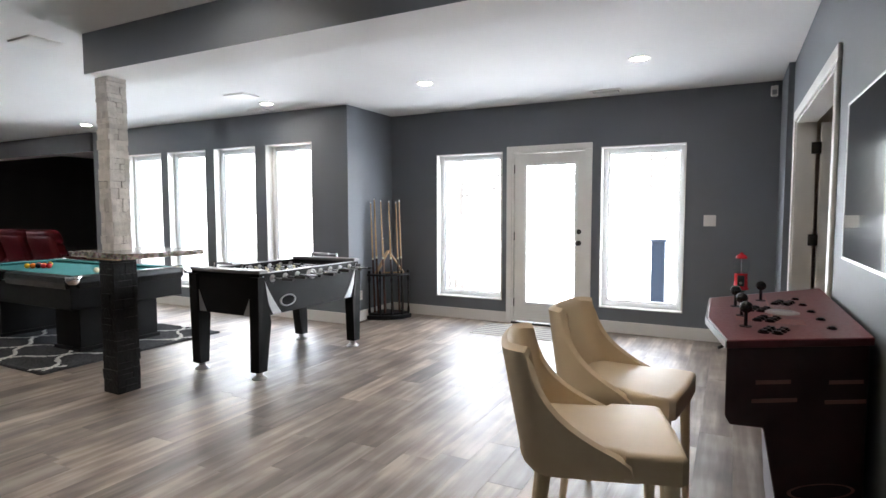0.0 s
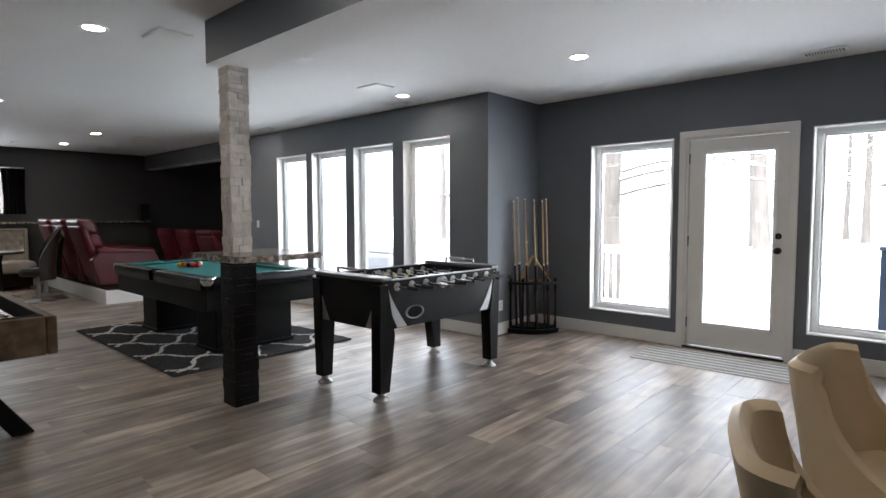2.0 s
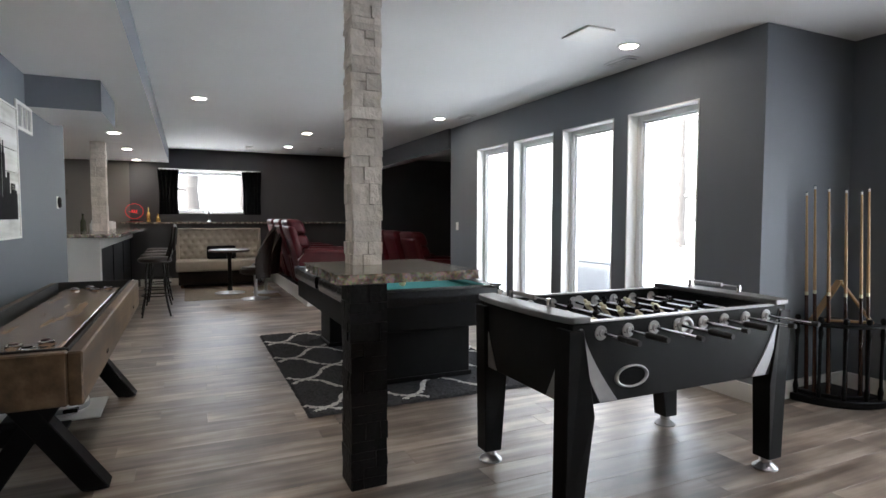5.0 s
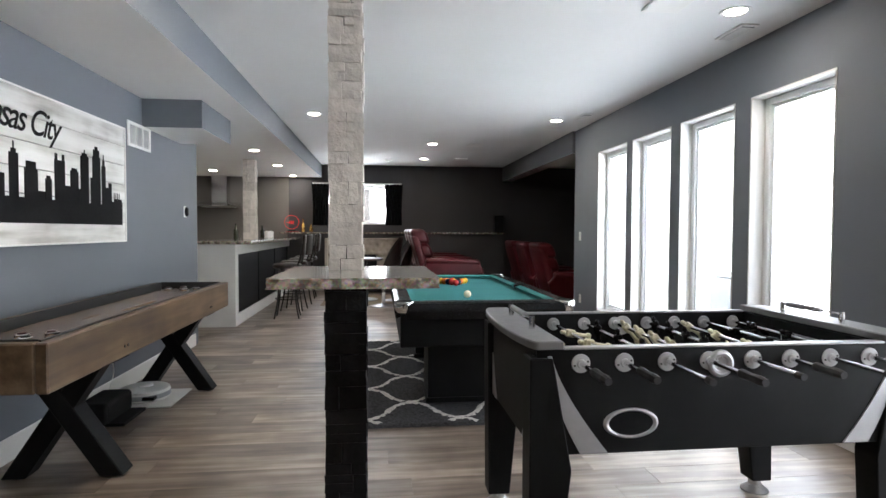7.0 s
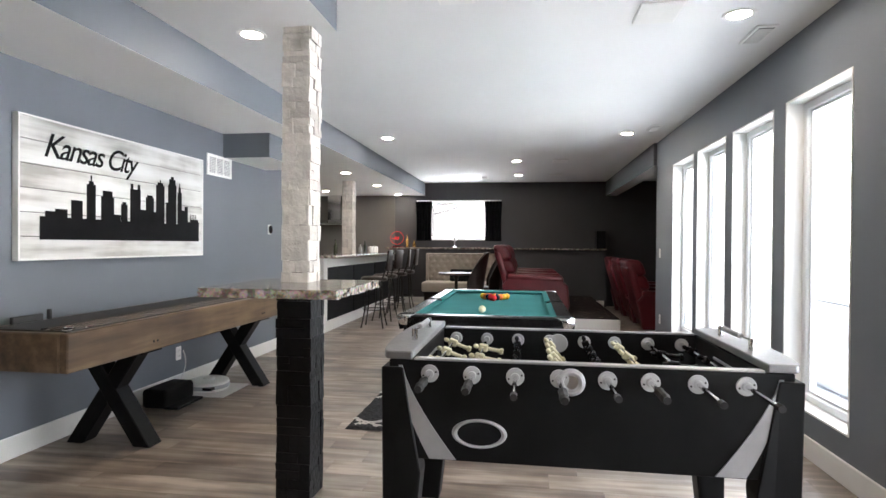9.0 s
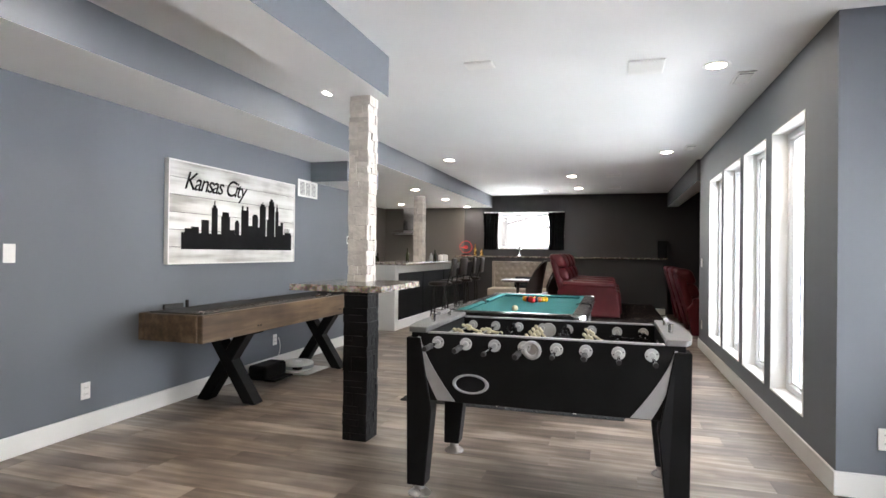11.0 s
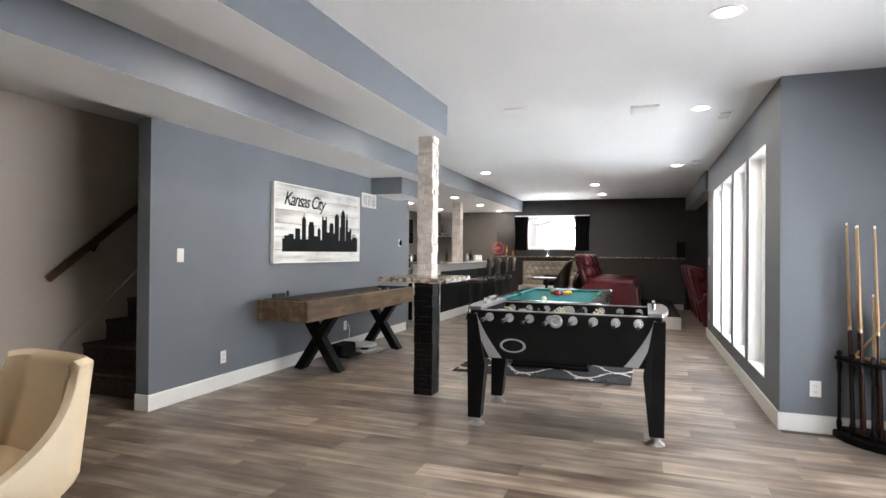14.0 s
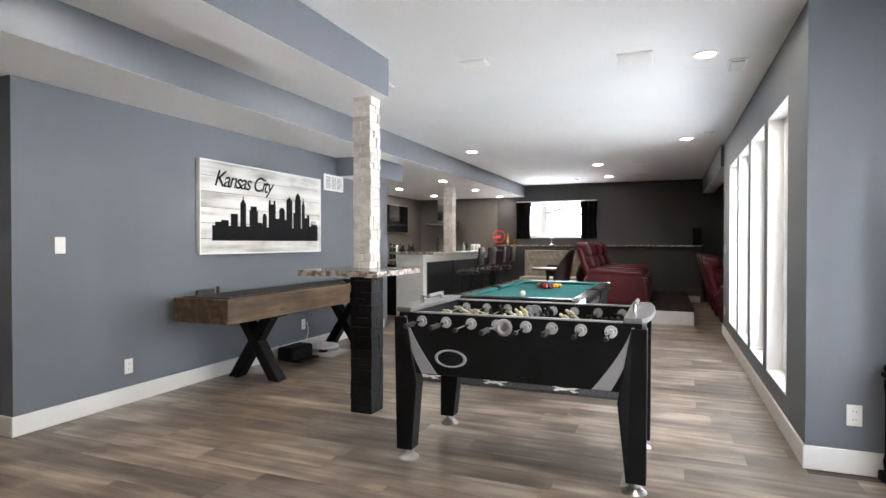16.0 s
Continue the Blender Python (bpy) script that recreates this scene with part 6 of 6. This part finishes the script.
banquette()
pl = thing("throw_pillow", "black throw pillow with pale lettering", "pillow", (-12.44, 3.5, 0.5))
bm = bmesh.new()
bm_box(bm, -0.05, 0.05, -0.26, 0.26, 0.0, 0.26, 0.045, 3, Matrix.Rotation(radians(-18), 4, "Y"))
part("cover", bm, "curtain", pl, "", True)
for k in range(6):
    part("lettering_bar", box(0.052, 0.056, -0.15 + 0.05 * k, -0.115 + 0.05 * k, 0.13, 0.155 + 0.01 * (k % 2)), "beige_fabric", pl)
solid("jute_rug", box(-11.9, -10.4, 2.85, 4.3, 0, 0.012, 0.004), "wicker", "tan woven jute rug in front of the bench", "rug")


def lounge_table():
    t = thing("pedestal_table", "dark pedestal table with papers on it", "table", (-11.05, 3.55, 0.012))
    part("top", lathe([(0.30, 0.70), (0.33, 0.705), (0.33, 0.735), (0.3, 0.74), (0.0, 0.74)], 32), "wood_dark", t, "", True)
    part("column", lathe([(0.05, 0.02), (0.035, 0.1), (0.03, 0.6), (0.06, 0.70)], 16), "bronze", t, "", True)
    part("base", lathe([(0.24, 0.0), (0.24, 0.012), (0.1, 0.03), (0.04, 0.05)], 28), "steel", t, "round steel base", True)


lounge_table()
mg = thing("magazine", "pale magazine lying on the pedestal table", "magazine", (-11.05, 3.55, 0.752), 25)
part("pages", box(-0.11, 0.11, -0.15, 0.15, 0, 0.006), "white_plastic", mg)
part("cover", box(-0.112, 0.112, -0.152, 0.152, 0.006, 0.0075), "trim", mg)


def barrel_chair(x, y, rz):
    t = thing("barrel_chair", "espresso leather barrel chair on a round steel base", "chair", (x, y, 0), rz, group="barrel chairs")
    N, H = 28, 6
    bm = bmesh.new()
    o, i2 = [], []
    for i in range(N + 1):
        s = -1 + 2 * i / N
        ang = s * radians(88)
        top = 0.56 + 0.58 * max(0.0, math.cos(ang * 0.95)) ** 0.9
        ro, ri = [], []
        for j in range(H + 1):
            z = 0.34 + (top - 0.34) * j / H
            r = 0.23 + 0.10 * ((z - 0.34) / 0.8) ** 2
            ro.append(bm.verts.new((-r * math.cos(ang), r * math.sin(ang), z)))
            ri.append(bm.verts.new((-(r - 0.05) * math.cos(ang), (r - 0.05) * math.sin(ang), z)))
        o.append(ro)
        i2.append(ri)
    for i in range(N):
        for j in range(H):
            bm.faces.new((o[i][j], o[i + 1][j], o[i + 1][j + 1], o[i][j + 1]))
            bm.faces.new((i2[i][j], i2[i][j + 1], i2[i + 1][j + 1], i2[i + 1][j]))
        bm.faces.new((o[i][H], o[i + 1][H], i2[i + 1][H], i2[i][H]))
        bm.faces.new((o[i][0], i2[i][0], i2[i + 1][0], o[i + 1][0]))
    for e in (0, N):
        for j in range(H):
            bm.faces.new((o[e][j], o[e][j + 1], i2[e][j + 1], i2[e][j]))
    bmesh.ops.recalc_face_normals(bm, faces=bm.faces)
    part("shell", bm, "brown_leather", t, "", True)
    part("seat", lathe([(0.20, 0.40), (0.235, 0.42), (0.235, 0.48), (0.20, 0.515), (0.0, 0.52)], 28), "brown_leather", t, "", True)
    part("column", cyl((0, 0, 0.03), (0, 0, 0.41), 0.03, seg=14), "steel", t, "", True)
    part("base", lathe([(0.22, 0.0), (0.22, 0.012), (0.08, 0.03), (0.03, 0.05)], 28), "steel", t, "round steel base", True)
    return t


bc = barrel_chair(-10.25, 3.88, -98)
copy_thing(bc, pose(-10.95, 4.12, 0, 0, 0, -80))


def candelabra():
    t = thing("candelabra", "clear crystal candelabra on the granite ledge", "candelabra", (-12.76, 3.3, 1.2))
    part("stem", lathe([(0.06, 0), (0.06, 0.012), (0.02, 0.03), (0.012, 0.1), (0.02, 0.14), (0.01, 0.2), (0.016, 0.28)], 16), "chrome", t, "", True)
    for k in range(3):
        a = 2 * math.pi * k / 3 + 0.3
        c, s = math.cos(a), math.sin(a)
        part("arm", bezier_tube([(0, 0, 0.16), (0.05 * c, 0.07 * s, 0.13), (0.07 * c, 0.11 * s, 0.2)], 0.006), "chrome", t)
        part("candle_cup", lathe([(0.008, 0.2), (0.025, 0.215), (0.025, 0.225), (0.008, 0.23), (0.008, 0.33), (0.0, 0.335)], 12, (0.07 * c, 0.11 * s, 0)), "clear", t, "clear glass candle cup", True)


candelabra()


def neon_sign():
    t = thing("neon_sign", "round red neon sign leaning on the ledge", "neon sign", (-12.82, 2.03, 1.2))
    for k, r in enumerate((0.138, 0.07)):
        bm = bmesh.new()
        bm_torus(bm, r, 0.004, Matrix.Translation((0.02 + 0.004 * k, 0, 0.20)) @ Matrix.Rotation(radians(90), 4, "Y") @ Matrix.Rotation(0.2 * k, 4, "X"), 36, 6, 1.0, 1.05)
        part("tube", bm, "neon", t, "glowing red tube", True)
    part("backing", lathe([(0.0, 0.0), (0.135, 0.0), (0.135, 0.01), (0.0, 0.01)], 28), "sign_red", t, "dark red backing disc")
    t.children[-1].matrix_local = Matrix.Translation((0.0, 0, 0.20)) @ Matrix.Rotation(radians(90), 4, "Y")
    part("foot", box(-0.03, 0.05, -0.08, 0.08, 0, 0.03, 0.004), "ink", t)
    for s in (-0.035, 0.0, 0.035):
        part("letter_bar", box(0.032, 0.04, s - 0.01, s + 0.01, 0.18, 0.225), "neon", t)


neon_sign()
bottle(-12.78, 2.26, 1.2, 0.27, 0.035, "gold", "amber and gold bottle on the ledge")
bottle(-12.76, 2.42, 1.2, 0.15, 0.04, "gold", "small gold shaker on the ledge")


def speaker():
    t = thing("loudspeaker", "black bookshelf loudspeaker on the ledge", "speaker", (-12.82, 6.33, 1.2))
    part("cabinet", box(-0.07, 0.11, -0.09, 0.09, 0, 0.36, 0.005), "black", t)
    part("grille", box(0.111, 0.125, -0.08, 0.08, 0.015, 0.345, 0.004), "curtain", t, "black cloth grille")


speaker()


# ---- theatre seating ----
rs = thing("theatre_riser", "low riser with dark carpet and a white front board", "riser", (0, 0, 0))
part("carpet_top", box(-12.76, -9.16, 4.50, 6.14, 0.0, 0.215, 0.008), "carpet", rs, "dark patterned carpet")
part("fascia", box(-9.16, -9.14, 4.47, 6.14, 0, 0.205, 0.003), "trim", rs, "white painted fascia")
part("fascia", box(-12.76, -9.16, 4.47, 4.50, 0, 0.205, 0.003), "trim", rs, "white painted fascia")
bm = bmesh.new()
rnd = random.Random(21)
for k in range(280):
    x, y, a = rnd.uniform(-12.6, -9.22), rnd.uniform(4.6, 6.06), rnd.uniform(0, math.pi)
    dx, dy = 0.03 * math.cos(a), 0.03 * math.sin(a)
    vs = [bm.verts.new((x + u, y + v, 0.2165)) for u, v in ((dx, dy), (-dy * 0.2, dx * 0.2), (-dx, -dy), (dy * 0.2, -dx * 0.2))]
    bm.faces.new(vs)
tagged(part("carpet_pattern", bm, "wicker", rs, "scattered tan flecks in the carpet"), kind="stuff")


def recliner(x, y, z):
    t = thing("recliner", "red leather theatre recliner with padded arms", "recliner", (x, y, z), group="theatre recliners")
    hw = 0.44
    part("base", box(-hw + 0.16, hw - 0.16, -0.30, 0.42, 0.03, 0.26, 0.02), "dark_red", t)
    part("seat", box(-hw + 0.15, hw - 0.15, -0.28, 0.50, 0.24, 0.47, 0.06, 4), "red_leather", t, "", True)
    bm = bmesh.new()
    bm_box(bm, -hw + 0.15, hw - 0.15, 0.47, 0.60, 0.06, 0.44, 0.045, 3)
    for v in bm.verts:
        v.co.y += 0.14 * max(0, 0.3 - v.co.z)
    part("footrest", bm, "red_leather", t, "", True)
    for s in (1, -1):
        o = [(-0.34, 0.02), (0.60, 0.02), (0.58, 0.20), (0.55, 0.44), (0.46, 0.545), (0.10, 0.565), (-0.32, 0.54), (-0.42, 0.42)]
        bm = bmesh.new()
        bm_prism(bm, o, "x", s * (hw - 0.01), s * (hw - 0.15))
        bmesh.ops.bevel(bm, geom=list(bm.edges), offset=0.018, segments=2, affect="EDGES", profile=0.5)
        arm = part("arm", bm, "red_leather", t)
        # padded roll along the top of the arm
        bm = bmesh.new()
        bm_box(bm, min(s * hw, s * (hw - 0.17)), max(s * hw, s * (hw - 0.17)), -0.34, 0.52, 0.535, 0.625, 0.04, 4)
        for v in bm.verts:
            f = max(0.0, (v.co.y - 0.30) / 0.2)
            v.co.z -= 0.06 * f ** 2 + 0.03 * max(0.0, -v.co.y / 0.3)
        part("arm_pad", bm, "red_leather", arm, "padded arm roll", True)
    for z0, z1, y0, d in ((0.42, 0.62, 0.02, 0.22), (0.60, 0.83, 0.04, 0.24), (0.81, 1.05, 0.06, 0.25)):
        bm = bmesh.new()
        bm_box(bm, -hw + 0.10, hw - 0.10, y0 - d, y0, z0, z1, 0.075, 5)
        for v in bm.verts:
            v.co.y += -0.16 - 0.38 * (v.co.z - 0.42)
            # tufted centre seam
            v.co.y -= 0.03 * math.exp(-(v.co.x / 0.03) ** 2) if v.co.y > -0.3 else 0.0
        part("back_cushion", bm, "red_leather", t, "plump back cushion", True)
    bm = bmesh.new()
    bm_box(bm, -hw + 0.09, hw - 0.09, -0.33, -0.20, 0.10, 0.96, 0.06, 4)
    for v in bm.verts:
        v.co.y += -0.36 * max(0, v.co.z - 0.3)
    part("back_shell", bm, "red_leather", t, "", True)
    return t


rc = recliner(-10.05, 4.86, 0.215)
for x, y, z in ((-10.95, 4.86, 0.215), (-11.85, 4.86, 0.215), (-9.95, 6.86, 0.0), (-10.85, 6.86, 0.0), (-11.75, 6.86, 0.0)):
    copy_thing(rc, pose(x, y, z))


# ---- outdoors: deck rail, posts, bare trees ----
def deck_rail():
    t = thing("deck_railing", "white deck railing capped with snow", "railing", (0, 10.4, -0.25))
    part("top_rail", box(-8, 3, -0.04, 0.04, 0.93, 1.0), "vinyl", t)
    part("bottom_rail", box(-8, 3, -0.03, 0.03, 0.1, 0.16), "vinyl", t)
    for k in range(8):
        x = -8 + k * 1.57
        part("post", box(x - 0.06, x + 0.06, -0.06, 0.06, 0, 1.1), "vinyl", t)
    for k in range(84):
        x = -7.9 + k * 0.13
        part("baluster", box(x - 0.018, x + 0.018, -0.015, 0.015, 0.16, 0.93), "vinyl", t)
    part("snow_cap", box(-8, 3, -0.05, 0.05, 1.0, 1.05, 0.02, 2), "snow", t, "cap of snow")


deck_rail()
for x, y in ((-0.36, 8.8), (-2.7, 9.6)):
    p = thing("garden_post", "dark navy square post in the snow", "post", (x, y, -0.25), group="navy posts")
    part("shaft", box(-0.085, 0.085, -0.085, 0.085, 0, 1.2, 0.008), "navy", p)
    part("cap", box(-0.1, 0.1, -0.1, 0.1, 1.2, 1.24, 0.01), "navy", p)
gr = thing("covered_grill", "grill under a snowy cover on the patio", "grill", (-7.2, 8.2, -0.25))
part("cover", box(-0.5, 0.5, -0.3, 0.3, 0, 0.95, 0.12, 3), "grey_plastic", gr, "", True)
part("snow_cap", box(-0.48, 0.48, -0.28, 0.28, 0.93, 1.03, 0.05, 2), "snow", gr, "", True)


def tree(x, y, h, r, seed, boughs=()):
    t = thing("bare_tree", "bare winter tree with snow on its limbs", "tree", (x, y, -0.3), group="bare trees")
    rnd = random.Random(seed)
    bm = bmesh.new()
    segs, p = 9, Vector((0, 0, 0))
    spine = [p]
    for k in range(segs):
        p = p + Vector((rnd.uniform(-1, 1) * r * 0.5, rnd.uniform(-1, 1) * r * 0.5, h / segs))
        spine.append(p)
    for k in range(segs):
        bm_cyl(bm, spine[k], spine[k + 1] + Vector((0, 0, 0.02)), r * (1 - 0.085 * k) * (1.25 if k == 0 else 1), r * (1 - 0.085 * (k + 1)), 14)
    part("trunk", bm, "bark", t, "", True)
    bm, sn = bmesh.new(), bmesh.new()
    for k in range(12):
        f = rnd.uniform(0.2, 0.98)
        q = spine[int(f * segs)]
        a = rnd.uniform(0, 2 * math.pi)
        L = h * rnd.uniform(0.16, 0.36)
        rr = r * 0.26 * (1.15 - f)
        for j in range(5):
            q2 = q + Vector((math.cos(a), math.sin(a), rnd.uniform(-0.05, 0.45))) * L / 5
            bm_cyl(bm, q, q2, rr * (1 - j / 6) + 0.006, rr * (1 - (j + 1) / 6) + 0.005, 6)
            up = Vector((0, 0, rr * (1 - j / 6) + 0.008))
            bm_cyl(sn, q + up, q2 + up, rr * 0.6 + 0.006, rr * 0.5 + 0.005, 5)
            for w in range(2):
                b = a + rnd.choice((-1, 1)) * rnd.uniform(0.4, 1.0)
                tip = q2 + Vector((math.cos(b), math.sin(b), rnd.uniform(0, 0.5))) * L * 0.22
                bm_cyl(bm, q2, tip, 0.012, 0.005, 4)
            a += rnd.uniform(-0.35, 0.35)
            q = q2
    # low boughs that arch out and droop: height, heading, length
    for z, a, L in boughs:
        q = Vector((r * 0.8 * math.cos(a), r * 0.8 * math.sin(a), z))
        for j in range(9):
            q2 = q + Vector((math.cos(a), math.sin(a), 0.26 - 0.055 * j + rnd.uniform(-0.05, 0.05))) * L / 9
            rr = 0.03 * (1 - j / 11)
            bm_cyl(bm, q, q2, rr, rr * 0.9, 6)
            up = Vector((0, 0, rr + 0.006))
            bm_cyl(sn, q + up, q2 + up, rr * 0.8, rr * 0.75, 5)
            if j % 2:
                b = a + rnd.choice((-1, 1)) * rnd.uniform(0.5, 1.1)
                bm_cyl(bm, q2, q2 + Vector((math.cos(b), math.sin(b), rnd.uniform(-0.1, 0.4))) * L * 0.2, 0.011, 0.005, 4)
            a += rnd.uniform(-0.12, 0.12)
            q = q2
    part("limbs", bm, "bark", t, "bare branching limbs")
    part("snow_on_limbs", sn, "snow", t, "snow lying on the limbs")


tree(-4.42, 11.2, 13, 0.165, 1, ((1.95, 0.15, 2.6), (2.2, -0.1, 2.4), (2.35, 0.3, 2.8), (2.75, 0.05, 2.6), (2.3, 2.9, 1.2), (3.4, 3.3, 1.6)))
rnd = random.Random(33)
for k in range(26):
    tree(rnd.uniform(-26, 14), rnd.uniform(21, 46), rnd.uniform(11, 17), rnd.uniform(0.14, 0.3), 50 + k)
for k in range(4):
    tree(-22 - k * 4, 1.2 + k * 2.1, 12, 0.3, 90 + k)
tree(1.2, 15.5, 12, 0.2, 7)


# ---- floor planks ----
rnd = random.Random(77)
WPL, LPL = 0.182, 1.22
floor_ob = bpy.data.objects["floor"]


def plank_mesh(w, ln):
    b = bmesh.new()
    e = 0.001
    z0, z1 = -0.006, 0.0
    lo = [b.verts.new(p) for p in ((0, 0, z0), (w, 0, z0), (w, ln, z0), (0, ln, z0))]
    md = [b.verts.new(p) for p in ((0, 0, z1 - e), (w, 0, z1 - e), (w, ln, z1 - e), (0, ln, z1 - e))]
    hi = [b.verts.new(p) for p in ((e, e, z1), (w - e, e, z1), (w - e, ln - e, z1), (e, ln - e, z1))]
    for r0, r1 in ((lo, md), (md, hi)):
        for q in range(4):
            b.faces.new((r0[q], r0[(q + 1) % 4], r1[(q + 1) % 4], r1[q]))
    b.faces.new(hi)
    return b


shared = mesh_of("plank", plank_mesh(WPL - 0.0006, LPL - 0.0006), "plank")
rest, made = bmesh.new(), 0
x = X_FAR
while x < 3.4:
    y_end = 9.2 if x < -8.53 else (Y_WIN if x < X_STEP - 0.05 else Y_DOOR)
    y = -1.2 - rnd.uniform(0, LPL)
    while y < y_end:
        y0, y1 = max(y, -1.2), min(y + LPL, y_end)
        near = -8.2 < x < 1.05 and y1 > 1.9
        if y1 - y0 > 0.03:
            if near and made < 300:
                whole = abs(y1 - y0 - LPL) < 1e-6
                o = new("plank", shared if whole else mesh_of("plank", plank_mesh(WPL - 0.0006, y1 - y0 - 0.0006), "plank"))
                o.parent = floor_ob
                o.location = (x, y0, 0)
                made += 1
            else:
                b = plank_mesh(WPL - 0.0006, y1 - y0 - 0.0006)
                bmesh.ops.translate(b, vec=(x, y0, 0), verts=b.verts)
                tmp = bpy.data.meshes.new("tmp")
                b.to_mesh(tmp)
                b.free()
                rest.from_mesh(tmp)
                bpy.data.meshes.remove(tmp)
        y += LPL
    x += WPL
o = part("plank_field", rest, "plank_far", floor_ob, "more planks of the same floor")
tagged(o, kind="stuff")
